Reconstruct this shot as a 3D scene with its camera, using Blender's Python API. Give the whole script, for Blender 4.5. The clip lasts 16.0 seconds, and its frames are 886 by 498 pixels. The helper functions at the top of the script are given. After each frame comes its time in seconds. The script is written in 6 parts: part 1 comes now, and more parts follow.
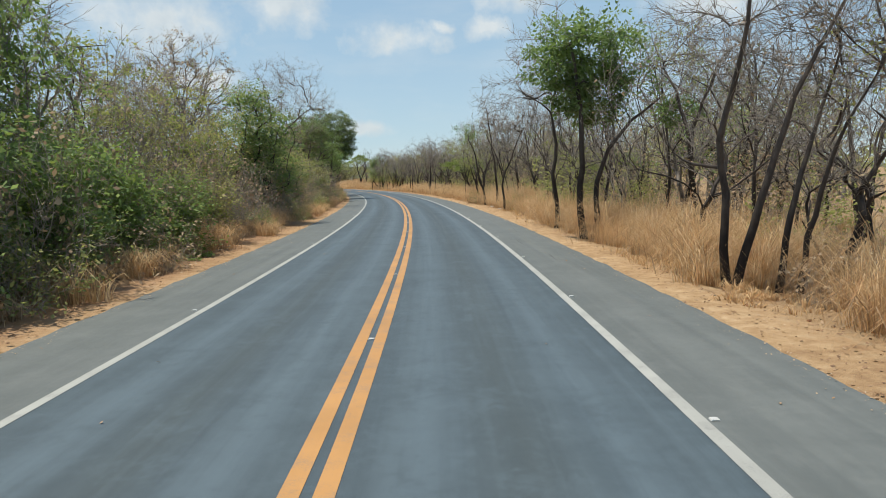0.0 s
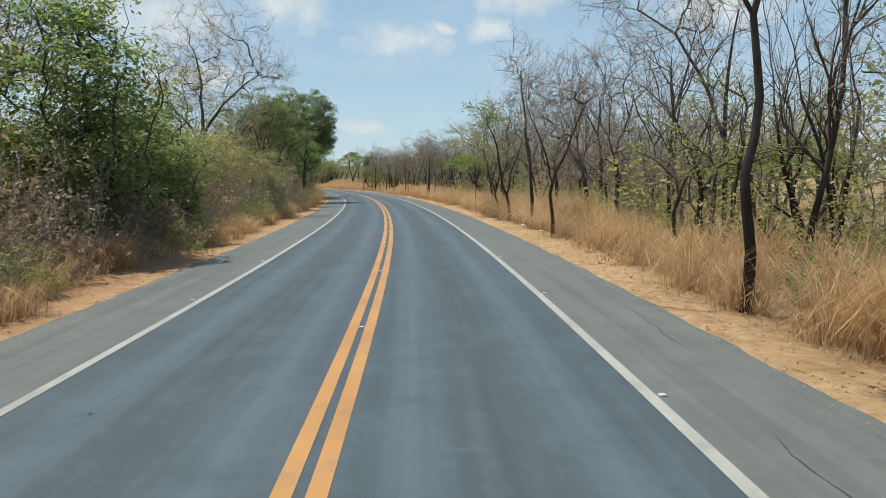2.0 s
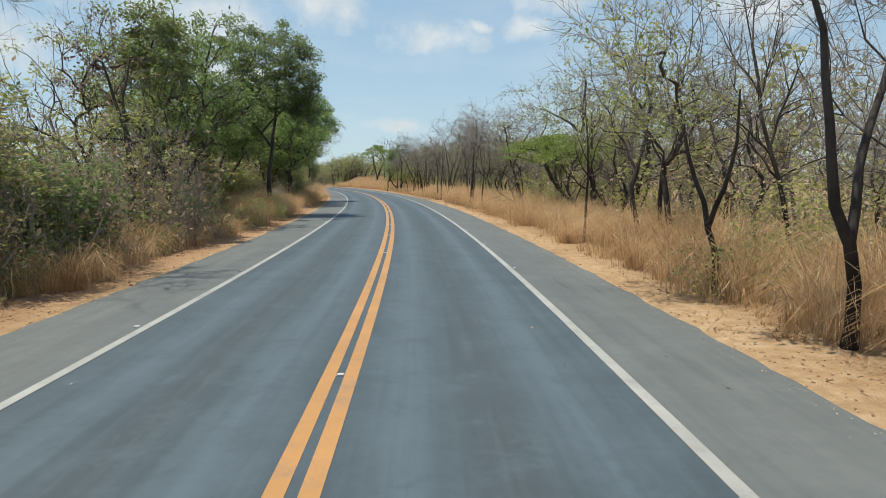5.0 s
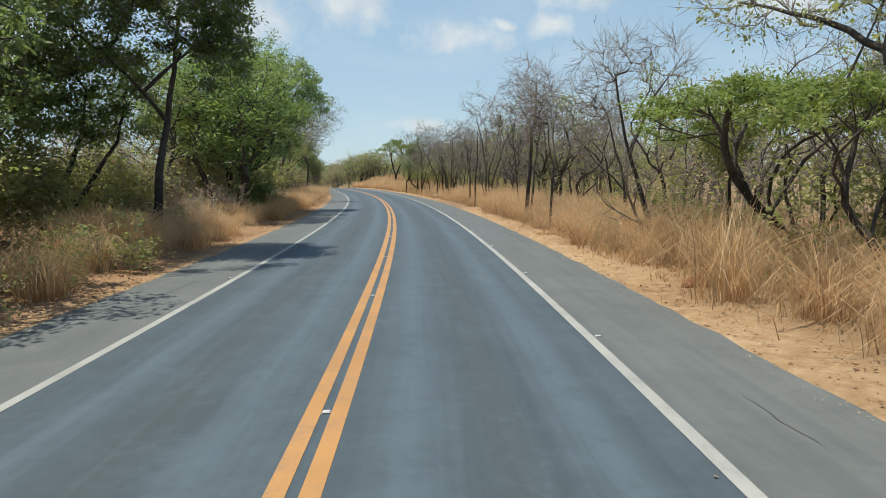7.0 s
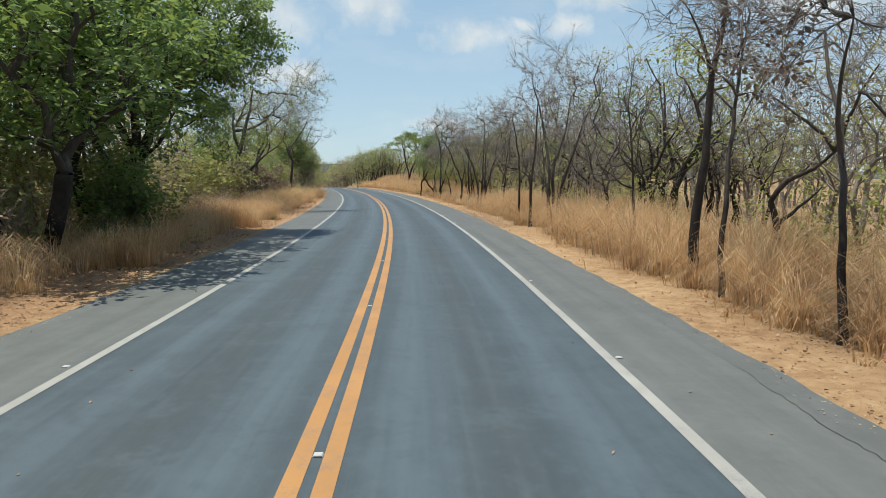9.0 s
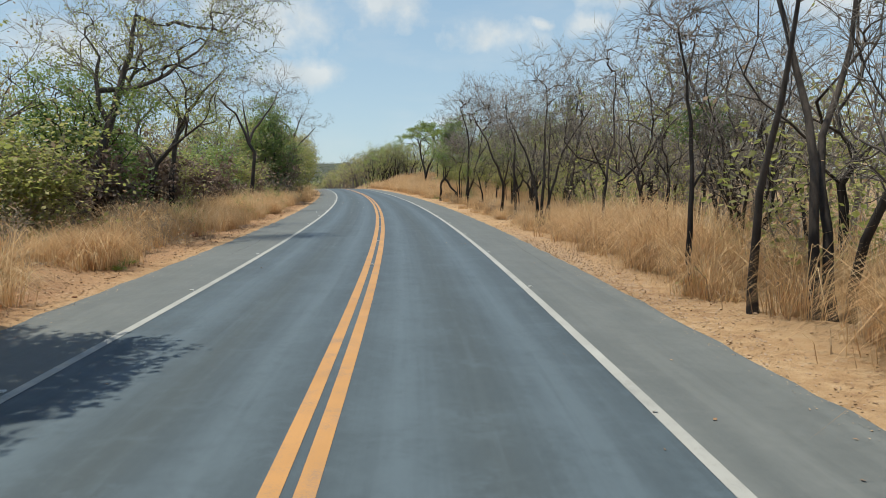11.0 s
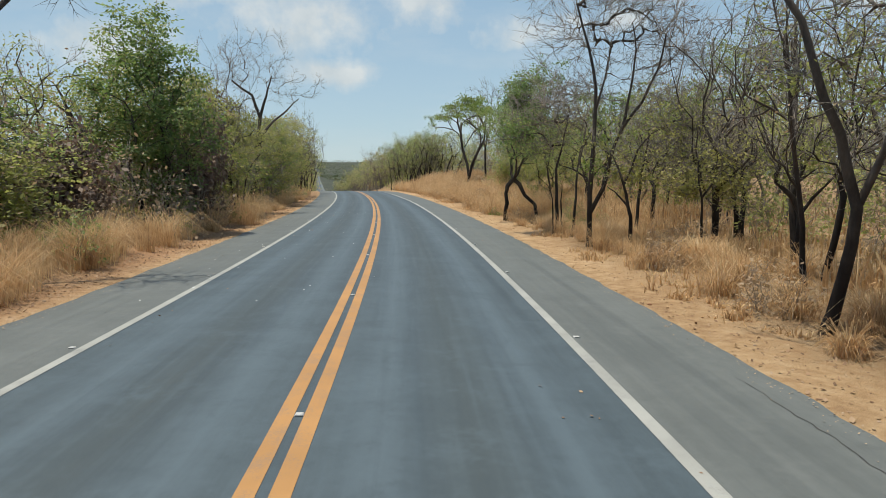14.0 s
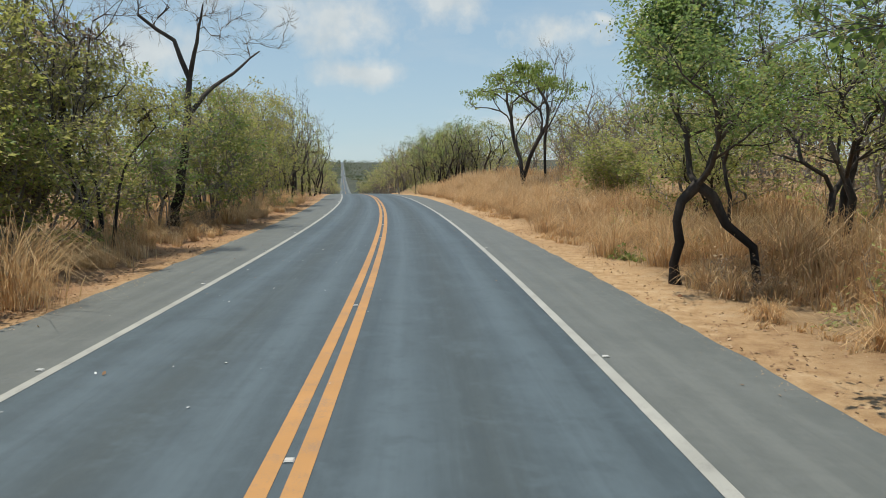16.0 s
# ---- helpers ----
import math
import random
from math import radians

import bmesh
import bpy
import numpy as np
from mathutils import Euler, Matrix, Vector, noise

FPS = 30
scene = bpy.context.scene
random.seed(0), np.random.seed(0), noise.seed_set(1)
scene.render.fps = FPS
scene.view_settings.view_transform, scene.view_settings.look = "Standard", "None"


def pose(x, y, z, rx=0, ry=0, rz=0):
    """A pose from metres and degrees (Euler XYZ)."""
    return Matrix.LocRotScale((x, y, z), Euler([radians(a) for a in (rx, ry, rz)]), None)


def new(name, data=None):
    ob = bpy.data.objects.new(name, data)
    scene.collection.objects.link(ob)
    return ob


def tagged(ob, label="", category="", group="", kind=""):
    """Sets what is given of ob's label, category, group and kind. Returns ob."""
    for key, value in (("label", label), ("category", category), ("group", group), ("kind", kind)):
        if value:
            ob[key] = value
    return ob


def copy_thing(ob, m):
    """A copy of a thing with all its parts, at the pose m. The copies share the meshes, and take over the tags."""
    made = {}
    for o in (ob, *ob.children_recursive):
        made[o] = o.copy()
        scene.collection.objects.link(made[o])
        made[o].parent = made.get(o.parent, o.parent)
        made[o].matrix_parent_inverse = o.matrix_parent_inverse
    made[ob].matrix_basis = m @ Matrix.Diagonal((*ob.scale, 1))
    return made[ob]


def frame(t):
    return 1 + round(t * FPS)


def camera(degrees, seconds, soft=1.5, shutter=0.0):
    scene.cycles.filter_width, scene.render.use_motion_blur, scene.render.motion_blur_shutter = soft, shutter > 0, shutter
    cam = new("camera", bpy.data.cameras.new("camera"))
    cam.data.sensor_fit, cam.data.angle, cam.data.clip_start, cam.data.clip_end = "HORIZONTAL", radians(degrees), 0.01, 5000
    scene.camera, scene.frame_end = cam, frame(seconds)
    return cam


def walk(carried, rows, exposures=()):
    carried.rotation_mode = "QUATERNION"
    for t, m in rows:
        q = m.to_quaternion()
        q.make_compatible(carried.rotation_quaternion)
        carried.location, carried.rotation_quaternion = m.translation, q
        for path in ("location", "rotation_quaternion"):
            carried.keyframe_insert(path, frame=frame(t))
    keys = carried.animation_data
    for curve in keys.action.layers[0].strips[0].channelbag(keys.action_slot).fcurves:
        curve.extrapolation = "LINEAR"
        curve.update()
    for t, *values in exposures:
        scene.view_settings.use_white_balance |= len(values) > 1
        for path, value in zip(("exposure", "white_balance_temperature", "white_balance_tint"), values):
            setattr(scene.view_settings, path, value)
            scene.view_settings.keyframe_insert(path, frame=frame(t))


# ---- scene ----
cam = camera(66.32, 16.0, 0.4)
walk(cam, [
    (0, pose(0.00, -0.00, 2.45, 84.09, 1.59, 0.00)),
    (0.5, pose(-0.10, 4.92, 2.46, 84.16, 1.26, -0.07)),
    (1, pose(-0.16, 10.02, 2.45, 84.22, 0.87, -0.14)),
    (1.5, pose(-0.27, 15.10, 2.49, 84.25, 0.57, -0.17)),
    (2, pose(-0.36, 20.20, 2.49, 84.20, 0.29, -0.10)),
    (2.5, pose(-0.42, 25.38, 2.49, 84.16, 0.07, -0.02)),
    (3, pose(-0.58, 30.53, 2.47, 84.09, -0.15, 0.20)),
    (3.5, pose(-0.85, 35.52, 2.50, 84.08, -0.30, 0.70)),
    (4, pose(-1.10, 40.53, 2.50, 84.03, -0.37, 1.36)),
    (4.5, pose(-1.42, 45.84, 2.50, 84.04, -0.29, 2.07)),
    (5, pose(-1.80, 51.35, 2.50, 84.08, -0.14, 2.78)),
    (5.5, pose(-2.25, 56.99, 2.50, 84.12, 0.05, 3.46)),
    (6, pose(-2.73, 62.70, 2.50, 84.14, 0.22, 4.06)),
    (6.5, pose(-3.26, 68.37, 2.45, 84.10, 0.34, 4.52)),
    (7, pose(-3.77, 73.95, 2.48, 83.99, 0.34, 4.81)),
    (7.5, pose(-4.37, 79.71, 2.51, 83.98, 0.20, 5.02)),
    (8, pose(-5.03, 85.28, 2.51, 84.01, -0.01, 5.36)),
    (8.5, pose(-5.79, 90.66, 2.53, 83.98, -0.21, 5.75)),
    (9, pose(-6.57, 96.02, 2.54, 83.94, -0.30, 6.21)),
    (9.5, pose(-7.36, 101.49, 2.50, 83.92, -0.32, 6.61)),
    (10, pose(-8.17, 107.03, 2.50, 83.91, -0.30, 6.97)),
    (10.5, pose(-9.02, 112.60, 2.50, 83.90, -0.27, 7.32)),
    (11, pose(-9.91, 118.15, 2.50, 83.90, -0.27, 7.68)),
    (11.5, pose(-10.87, 123.65, 2.53, 83.90, -0.26, 8.08)),
    (12, pose(-11.87, 129.05, 2.51, 83.89, -0.25, 8.54)),
    (12.5, pose(-12.87, 134.40, 2.51, 83.82, -0.28, 9.09)),
    (13, pose(-13.94, 139.79, 2.53, 83.78, -0.29, 9.66)),
    (13.5, pose(-15.08, 145.28, 2.51, 83.74, -0.19, 10.10)),
    (14, pose(-16.23, 150.85, 2.52, 83.76, -0.06, 10.51)),
    (14.5, pose(-17.51, 156.37, 2.50, 83.79, 0.11, 10.95)),
    (15, pose(-18.81, 161.89, 2.51, 83.76, 0.19, 11.57)),
    (15.5, pose(-20.18, 167.13, 2.51, 83.78, 0.21, 12.13)),
    (16, pose(-21.58, 172.59, 2.52, 83.76, 0.08, 12.74)),
], exposures=[(0.0, 0.2, 6750, 6.3), (9.0, 0.22, 6700, 6.3), (12.0, 0.13, 6780, 6.3), (16.0, 0.08, 6850, 6.3)])

# ---- world and sun ----
SUN_EL, SUN_AZ = 76.0, 92.0          # degrees; azimuth to the left of straight ahead
sun_dir = Vector((-math.sin(radians(SUN_AZ)) * math.cos(radians(SUN_EL)),
                  math.cos(radians(SUN_AZ)) * math.cos(radians(SUN_EL)), math.sin(radians(SUN_EL))))
sun = new("sun", bpy.data.lights.new("sun", "SUN"))
sun.data.energy, sun.data.angle, sun.data.color = 4.3, radians(0.55), (1.0, 0.95, 0.87)
sun.rotation_euler = sun_dir.to_track_quat("Z", "Y").to_euler()

SKY = 0.145
world = bpy.data.worlds.new("world")
scene.world = world
world.use_nodes = True
wt = world.node_tree
wt.nodes.clear()


class Net:
    """Short ways to add nodes to a tree."""

    def __init__(self, tree):
        self.t = tree

    def node(self, kind, inputs=None, **props):
        n = self.t.nodes.new(kind)
        for k, v in props.items():
            if k == "operation":
                n.operation = v
            elif k == "blend_type":
                n.blend_type = v
            elif k == "data_type":
                n.data_type = v
            elif k == "sky_type":
                n.sky_type = v
            elif k == "noise_dimensions":
                n.noise_dimensions = v
            elif k == "feature":
                n.feature = v
        for k, v in (inputs or {}).items():
            self.put(n.inputs[k], v)
        return n

    def put(self, socket, v):
        if isinstance(v, bpy.types.NodeSocket):
            self.t.links.new(v, socket)
        else:
            socket.default_value = v

    def math(self, op, a, b=0.0, c=None):
        n = self.node("ShaderNodeMath", {0: a, 1: b}, operation=op)
        if c is not None:
            self.put(n.inputs[2], c)
        return n.outputs[0]

    def vec(self, op, a, b=(0, 0, 0)):
        n = self.node("ShaderNodeVectorMath", {0: a, 1: b}, operation=op)
        return n.outputs["Value"] if op in ("DOT_PRODUCT", "LENGTH") else n.outputs[0]

    def noise(self, scale, vector=None, detail=4.0, rough=0.55, distortion=0.0):
        n = self.node("ShaderNodeTexNoise", {"Scale": scale, "Detail": detail, "Roughness": rough, "Distortion": distortion})
        if vector is not None:
            self.put(n.inputs["Vector"], vector)
        return n.outputs["Fac"]

    def ramp(self, fac, stops):
        n = self.node("ShaderNodeValToRGB", {0: fac})
        el = n.color_ramp.elements
        while len(el) < len(stops):
            el.new(0.5)
        for e, (p, c) in zip(el, stops):
            e.position = p
            e.color = (*c, 1.0) if isinstance(c, tuple) else (c, c, c, 1.0)
        return n.outputs[0]

    def mix(self, fac, a, b, blend="MIX"):
        n = self.node("ShaderNodeMix", data_type="RGBA", blend_type=blend)
        self.put(n.inputs[0], fac)
        for i, v in ((6, a), (7, b)):
            self.put(n.inputs[i], (*v, 1.0) if isinstance(v, tuple) and len(v) == 3 else v)
        return n.outputs[2]

    def span(self, v, a, b, c=0.0, d=1.0):
        n = self.node("ShaderNodeMapRange", {0: v, 1: a, 2: b, 3: c, 4: d})
        return n.outputs[0]


w = Net(wt)
sky = w.node("ShaderNodeTexSky", sky_type="NISHITA")
sky.sun_disc = False
sky.sun_elevation, sky.sun_rotation = radians(SUN_EL), radians(-SUN_AZ)
sky.altitude, sky.air_density, sky.dust_density, sky.ozone_density = 400, 1.0, 0.4, 1.3
gen = w.node("ShaderNodeTexCoord").outputs["Generated"]
warp = w.node("ShaderNodeTexNoise", {"Vector": gen, "Scale": 14.0, "Detail": 5.0, "Roughness": 0.6}).outputs["Color"]
warped = w.vec("ADD", gen, w.vec("MULTIPLY", w.vec("SUBTRACT", warp, (0.5, 0.5, 0.5)), (0.05, 0.05, 0.035)))


def cloud(az, el, half_w, half_h):
    """Nearness to the middle of a cloud: 1 in its middle, 0 at its rim. Degrees; az to the left."""
    a, e = radians(az), radians(el)
    right = Vector((math.cos(a), math.sin(a), 0)) / math.tan(radians(half_w))
    up = Vector((math.sin(a) * math.sin(e), -math.cos(a) * math.sin(e), math.cos(e))) / math.tan(radians(half_h))
    both = w.node("ShaderNodeCombineXYZ", {0: w.vec("DOT_PRODUCT", warped, tuple(right)), 1: w.vec("DOT_PRODUCT", warped, tuple(up))})
    return w.math("SUBTRACT", 1.0, w.vec("LENGTH", both.outputs[0]))


near = cloud(3.6, 11.4, 4.6, 1.5)
for az, el, hw, hh in ((12.4, 13.8, 4.0, 2.2), (-4.2, 12.1, 2.3, 1.1), (-6.4, 14.5, 4.0, 1.7), (-0.3, 12.2, 0.9, 0.55),
                       (22.0, 12.3, 6.6, 3.0), (19.5, 8.3, 4.6, 1.3), (30.0, 15.5, 7.0, 3.0), (6.5, 4.4, 3.0, 0.7),
                       (36.0, 9.5, 6.0, 2.2), (-22.0, 13.0, 6.0, 2.4), (-38.0, 16.0, 7.0, 3.0)):
    near = w.math("MAXIMUM", near, cloud(az, el, hw, hh))
puff = w.noise(26.0, gen, 7.0, 0.6)
mask = w.span(w.math("ADD", near, w.math("MULTIPLY", w.math("SUBTRACT", puff, 0.5), 1.7)), -0.05, 0.75)
thin = w.span(w.noise(5.0, w.vec("MULTIPLY", gen, (1, 1, 4)), 6.0, 0.6), 0.46, 0.85, 0.0, 0.35)
mask = w.math("MULTIPLY", w.math("MAXIMUM", mask, thin), 0.78)
cloud_col = w.mix(w.span(w.noise(18.0, gen, 4.0), 0.35, 0.65), (3.85, 4.2, 4.55), (4.8, 5.0, 5.2))
# pale heat haze low in the sky
up = w.node("ShaderNodeSeparateXYZ", {0: gen}).outputs[2]
haze_col = w.mix(w.span(up, 0.0, 0.3), (2.75, 3.72, 4.55), (1.95, 3.0, 4.2))
clear = w.mix(w.span(up, 0.25, 0.75, 0.8, 0.0), sky.outputs[0], haze_col)
sky_col = w.mix(mask, clear, cloud_col)
bg = w.node("ShaderNodeBackground", {0: sky_col, 1: SKY})
wt.links.new(bg.outputs[0], w.node("ShaderNodeOutputWorld").inputs[0])


# ---- materials ----
def material(name):
    m = bpy.data.materials.new(name)
    m.use_nodes = True
    n = Net(m.node_tree)
    bsdf = m.node_tree.nodes["Principled BSDF"]
    return m, n, bsdf


def bump(n, bsdf, height, strength, distance):
    b = n.node("ShaderNodeBump", {"Strength": strength, "Distance": distance, "Height": height})
    n.put(bsdf.inputs["Normal"], b.outputs[0])


def object_space(n):
    return n.node("ShaderNodeTexCoord").outputs["Object"]


def road_uv(n):
    """Across and along the road, in metres."""
    xyz = n.node("ShaderNodeSeparateXYZ", {0: n.node("ShaderNodeTexCoord").outputs["UV"]})
    return xyz.outputs[0], xyz.outputs[1]


def make_asphalt(name, dark, light, worn, tracks):
    m, n, bsdf = material(name)
    pos = object_space(n)
    across, along = road_uv(n)
    streak = n.node("ShaderNodeCombineXYZ", {0: n.math("MULTIPLY", across, 2.6), 1: n.math("MULTIPLY", along, 0.035)}).outputs[0]
    broad = n.noise(1.0, streak, 5.0, 0.6)
    blot = n.noise(0.35, pos, 4.0, 0.6)
    col = n.mix(n.span(n.math("ADD", broad, n.math("MULTIPLY", blot, 0.6)), 0.62, 0.98), dark, light)
    if tracks:
        # polished wheel tracks on both lanes and the darker oil strip between them
        lane = n.math("ABSOLUTE", n.math("ADD", across, n.math("MULTIPLY", n.math("SUBTRACT", blot, 0.5), 0.3)))
        off = n.math("ABSOLUTE", n.math("SUBTRACT", lane, 1.75))
        oil = n.span(off, 0.0, 0.55, 1.0, 0.0)
        polish = n.span(n.math("ABSOLUTE", n.math("SUBTRACT", off, 0.9)), 0.0, 0.45, 1.0, 0.0)
        col = n.mix(n.math("MULTIPLY", polish, 0.75), col, worn)
        col = n.mix(n.math("MULTIPLY", oil, 0.8), col, (0.044, 0.055, 0.055))
    lines = n.noise(1.0, n.node("ShaderNodeCombineXYZ", {0: n.math("MULTIPLY", across, 5.5), 1: n.math("MULTIPLY", along, 0.12)}).outputs[0], 6.0, 0.7)
    col = n.mix(n.span(lines, 0.5, 0.66, 0.0, 0.25), col, worn)
    col = n.mix(n.span(lines, 0.5, 0.34, 0.0, 0.3), col, tuple(c * 0.8 for c in dark))
    mottle = n.math("ADD", n.math("MULTIPLY", n.noise(1.1, pos, 5.0, 0.65), 0.6), n.math("MULTIPLY", n.noise(6.0, pos, 5.0, 0.7), 0.4))
    col = n.mix(n.span(mottle, 0.51, 0.62, 0.0, 0.38), col, worn)
    col = n.mix(n.span(mottle, 0.49, 0.38, 0.0, 0.38), col, tuple(c * 0.8 for c in dark))
    grit = n.noise(160.0, pos, 3.0, 0.7)
    col = n.mix(n.span(grit, 0.35, 0.7, 0.0, 0.4), col, worn)
    speck = n.node("ShaderNodeTexVoronoi", {"Vector": pos, "Scale": 22.0}).outputs["Distance"]
    col = n.mix(n.span(speck, 0.03, 0.07, 0.25, 0.0), col, (0.03, 0.03, 0.03))
    n.put(bsdf.inputs["Base Color"], col)
    n.put(bsdf.inputs["Roughness"], n.span(broad, 0.3, 0.7, 0.62, 0.78))
    bsdf.inputs["Specular IOR Level"].default_value = 0.4
    bump(n, bsdf, grit, 0.35, 0.006)
    return m


M_LANE = make_asphalt("lane_asphalt", (0.041, 0.057, 0.066), (0.064, 0.087, 0.1), (0.09, 0.123, 0.143), True)
M_SHOULDER = make_asphalt("shoulder_asphalt", (0.087, 0.098, 0.094), (0.123, 0.134, 0.127), (0.156, 0.166, 0.157), False)


def make_paint(name, paint, worn, amount):
    m, n, bsdf = material(name)
    pos = object_space(n)
    wear = n.math("ADD", n.math("MULTIPLY", n.noise(2.0, pos, 5.0, 0.7), 0.6), n.math("MULTIPLY", n.noise(60.0, pos, 4.0, 0.7), 0.5))
    col = n.mix(n.span(n.noise(0.6, pos, 4.0), 0.35, 0.65), paint, tuple(c * 0.82 for c in paint))
    col = n.mix(n.span(wear, 0.55, 0.72, 0.0, amount), col, worn)
    n.put(bsdf.inputs["Base Color"], col)
    bsdf.inputs["Roughness"].default_value = 0.65
    bump(n, bsdf, wear, 0.2, 0.003)
    return m


M_YELLOW = make_paint("yellow_paint", (0.46, 0.235, 0.075), (0.24, 0.165, 0.11), 0.85)
M_WHITE = make_paint("white_paint", (0.37, 0.37, 0.335), (0.16, 0.16, 0.15), 0.7)


def make_ground():
    m, n, bsdf = material("sandy_ground")
    pos = object_space(n)
    across, along = road_uv(n)
    a = n.math("ABSOLUTE", across)
    big, mid, fine = n.noise(0.22, pos, 5.0, 0.6), n.noise(2.6, pos, 5.0, 0.65), n.noise(40.0, pos, 4.0, 0.7)
    sand = n.ramp(n.math("ADD", n.math("MULTIPLY", mid, 0.6), n.math("MULTIPLY", big, 0.4)),
                  [(0.32, (0.26, 0.15, 0.078)), (0.48, (0.41, 0.265, 0.14)), (0.56, (0.48, 0.325, 0.18)), (0.7, (0.6, 0.445, 0.29))])
    litter = n.ramp(n.math("ADD", n.math("MULTIPLY", fine, 0.5), n.math("MULTIPLY", mid, 0.5)),
                    [(0.35, (0.13, 0.08, 0.045)), (0.5, (0.3, 0.2, 0.11)), (0.68, (0.46, 0.33, 0.19))])
    edge = n.math("ADD", a, n.math("MULTIPLY", n.math("SUBTRACT", mid, 0.5), 3.4))
    col = n.mix(n.span(edge, 6.6, 8.2), sand, litter)
    stain = n.span(n.noise(1.4, pos, 6.0, 0.75), 0.54, 0.7, 0.0, 0.45)
    col = n.mix(stain, col, (0.33, 0.21, 0.11))
    # redder earth under the left-hand thickets
    earth = n.math("MULTIPLY", n.span(across, -5.5, -6.6), n.span(n.math("ADD", big, n.math("MULTIPLY", mid, 0.5)), 0.55, 0.9, 0.25, 0.85))
    col = n.mix(earth, col, n.mix(fine, (0.24, 0.115, 0.06), (0.4, 0.24, 0.135)))
    far = n.ramp(n.noise(0.02, pos, 6.0, 0.7), [(0.35, (0.05, 0.06, 0.045)), (0.65, (0.085, 0.09, 0.065))])
    col = n.mix(n.span(along, 420.0, 620.0), col, far)
    grain = n.noise(220.0, pos, 2.0, 0.6)
    col = n.mix(n.span(grain, 0.6, 0.75, 0.0, 0.35), col, (0.62, 0.5, 0.36))
    n.put(bsdf.inputs["Base Color"], col)
    bsdf.inputs["Roughness"].default_value = 0.95
    bsdf.inputs["Specular IOR Level"].default_value = 0.15
    bump(n, bsdf, n.math("ADD", n.math("MULTIPLY", mid, 0.7), n.math("MULTIPLY", fine, 0.3)), 1.0, 0.12)
    return m


M_GROUND = make_ground()


def make_bark(name, dark, light, scorch):
    """Furrowed bark; the foot of the trunk is charred by grass fires where scorch is given."""
    m, n, bsdf = material(name)
    pos = object_space(n)
    rnd = n.node("ShaderNodeObjectInfo").outputs["Random"]
    furrow = n.noise(9.0, n.vec("MULTIPLY", pos, (1.0, 1.0, 0.22)), 6.0, 0.7)
    patch = n.noise(1.3, pos, 4.0, 0.6)
    col = n.mix(n.span(n.math("ADD", n.math("MULTIPLY", furrow, 0.6), n.math("MULTIPLY", patch, 0.5)), 0.4, 0.75), dark, light)
    col = n.mix(n.math("MULTIPLY", rnd, 0.35), col, tuple(c * 0.55 for c in dark))
    if scorch:
        z = n.node("ShaderNodeSeparateXYZ", {0: pos}).outputs[2]
        char = n.span(n.math("ADD", z, n.math("MULTIPLY", n.math("SUBTRACT", patch, 0.5), 3.0)), 0.6, 3.6, scorch, 0.0)
        col = n.mix(char, col, (0.018, 0.015, 0.014))
    n.put(bsdf.inputs["Base Color"], col)
    bsdf.inputs["Roughness"].default_value = 0.92
    bsdf.inputs["Specular IOR Level"].default_value = 0.2
    bump(n, bsdf, furrow, 0.9, 0.03)
    return m


M_BARK = make_bark("bark", (0.058, 0.048, 0.041), (0.16, 0.134, 0.113), 0.92)
M_PALE = make_bark("pale_bark", (0.17, 0.145, 0.12), (0.38, 0.33, 0.28), 0.0)
M_TWIG = make_bark("twig_bark", (0.15, 0.13, 0.112), (0.35, 0.312, 0.268), 0.0)

M_STALK = make_bark("dry_stalk", (0.22, 0.185, 0.15), (0.48, 0.42, 0.345), 0.0)


def make_leaf(name, stops, through_light=0.4, rough=0.55, glow=(0.3, 0.36, 0.06)):
    """Leaves, each of its own shade, each plant a little different."""
    m, n, bsdf = material(name)
    geo = n.node("ShaderNodeNewGeometry").outputs["Random Per Island"]
    rnd = n.node("ShaderNodeObjectInfo").outputs["Random"]
    clump = n.noise(0.7, object_space(n), 3.0, 0.6)
    patch = n.span(clump, 0.3, 0.7, 0.0, 0.42)
    f = n.math("ADD", n.math("MULTIPLY", geo, 0.45), n.math("ADD", n.math("MULTIPLY", rnd, 0.15), patch))
    col = n.ramp(f, stops)
    n.put(bsdf.inputs["Base Color"], col)
    bsdf.inputs["Roughness"].default_value = rough
    bsdf.inputs["Specular IOR Level"].default_value = 0.3
    tr = n.node("ShaderNodeBsdfTranslucent", {0: n.mix(0.5, col, glow)})
    mixed = n.node("ShaderNodeMixShader", {0: through_light, 1: bsdf.outputs[0], 2: tr.outputs[0]})
    out = [x for x in m.node_tree.nodes if x.type == "OUTPUT_MATERIAL"][0]
    n.put(out.inputs[0], mixed.outputs[0])
    return m


M_GREEN = make_leaf("green_leaves", [(0.15, (0.088, 0.15, 0.055)), (0.5, (0.165, 0.255, 0.092)), (0.85, (0.31, 0.4, 0.17))], 0.55, 0.5, (0.27, 0.36, 0.08))
M_DARK = make_leaf("dark_leaves", [(0.15, (0.06, 0.088, 0.042)), (0.5, (0.11, 0.158, 0.066)), (0.85, (0.21, 0.265, 0.125))], 0.45, 0.5)
M_BRIGHT = make_leaf("bright_leaves", [(0.15, (0.12, 0.18, 0.045)), (0.5, (0.19, 0.27, 0.07)), (0.85, (0.28, 0.36, 0.11))], 0.45)
M_OLIVE = make_leaf("olive_leaves", [(0.15, (0.194, 0.205, 0.0855)), (0.5, (0.353, 0.359, 0.148)), (0.85, (0.57, 0.524, 0.251))], 0.58, 0.6)
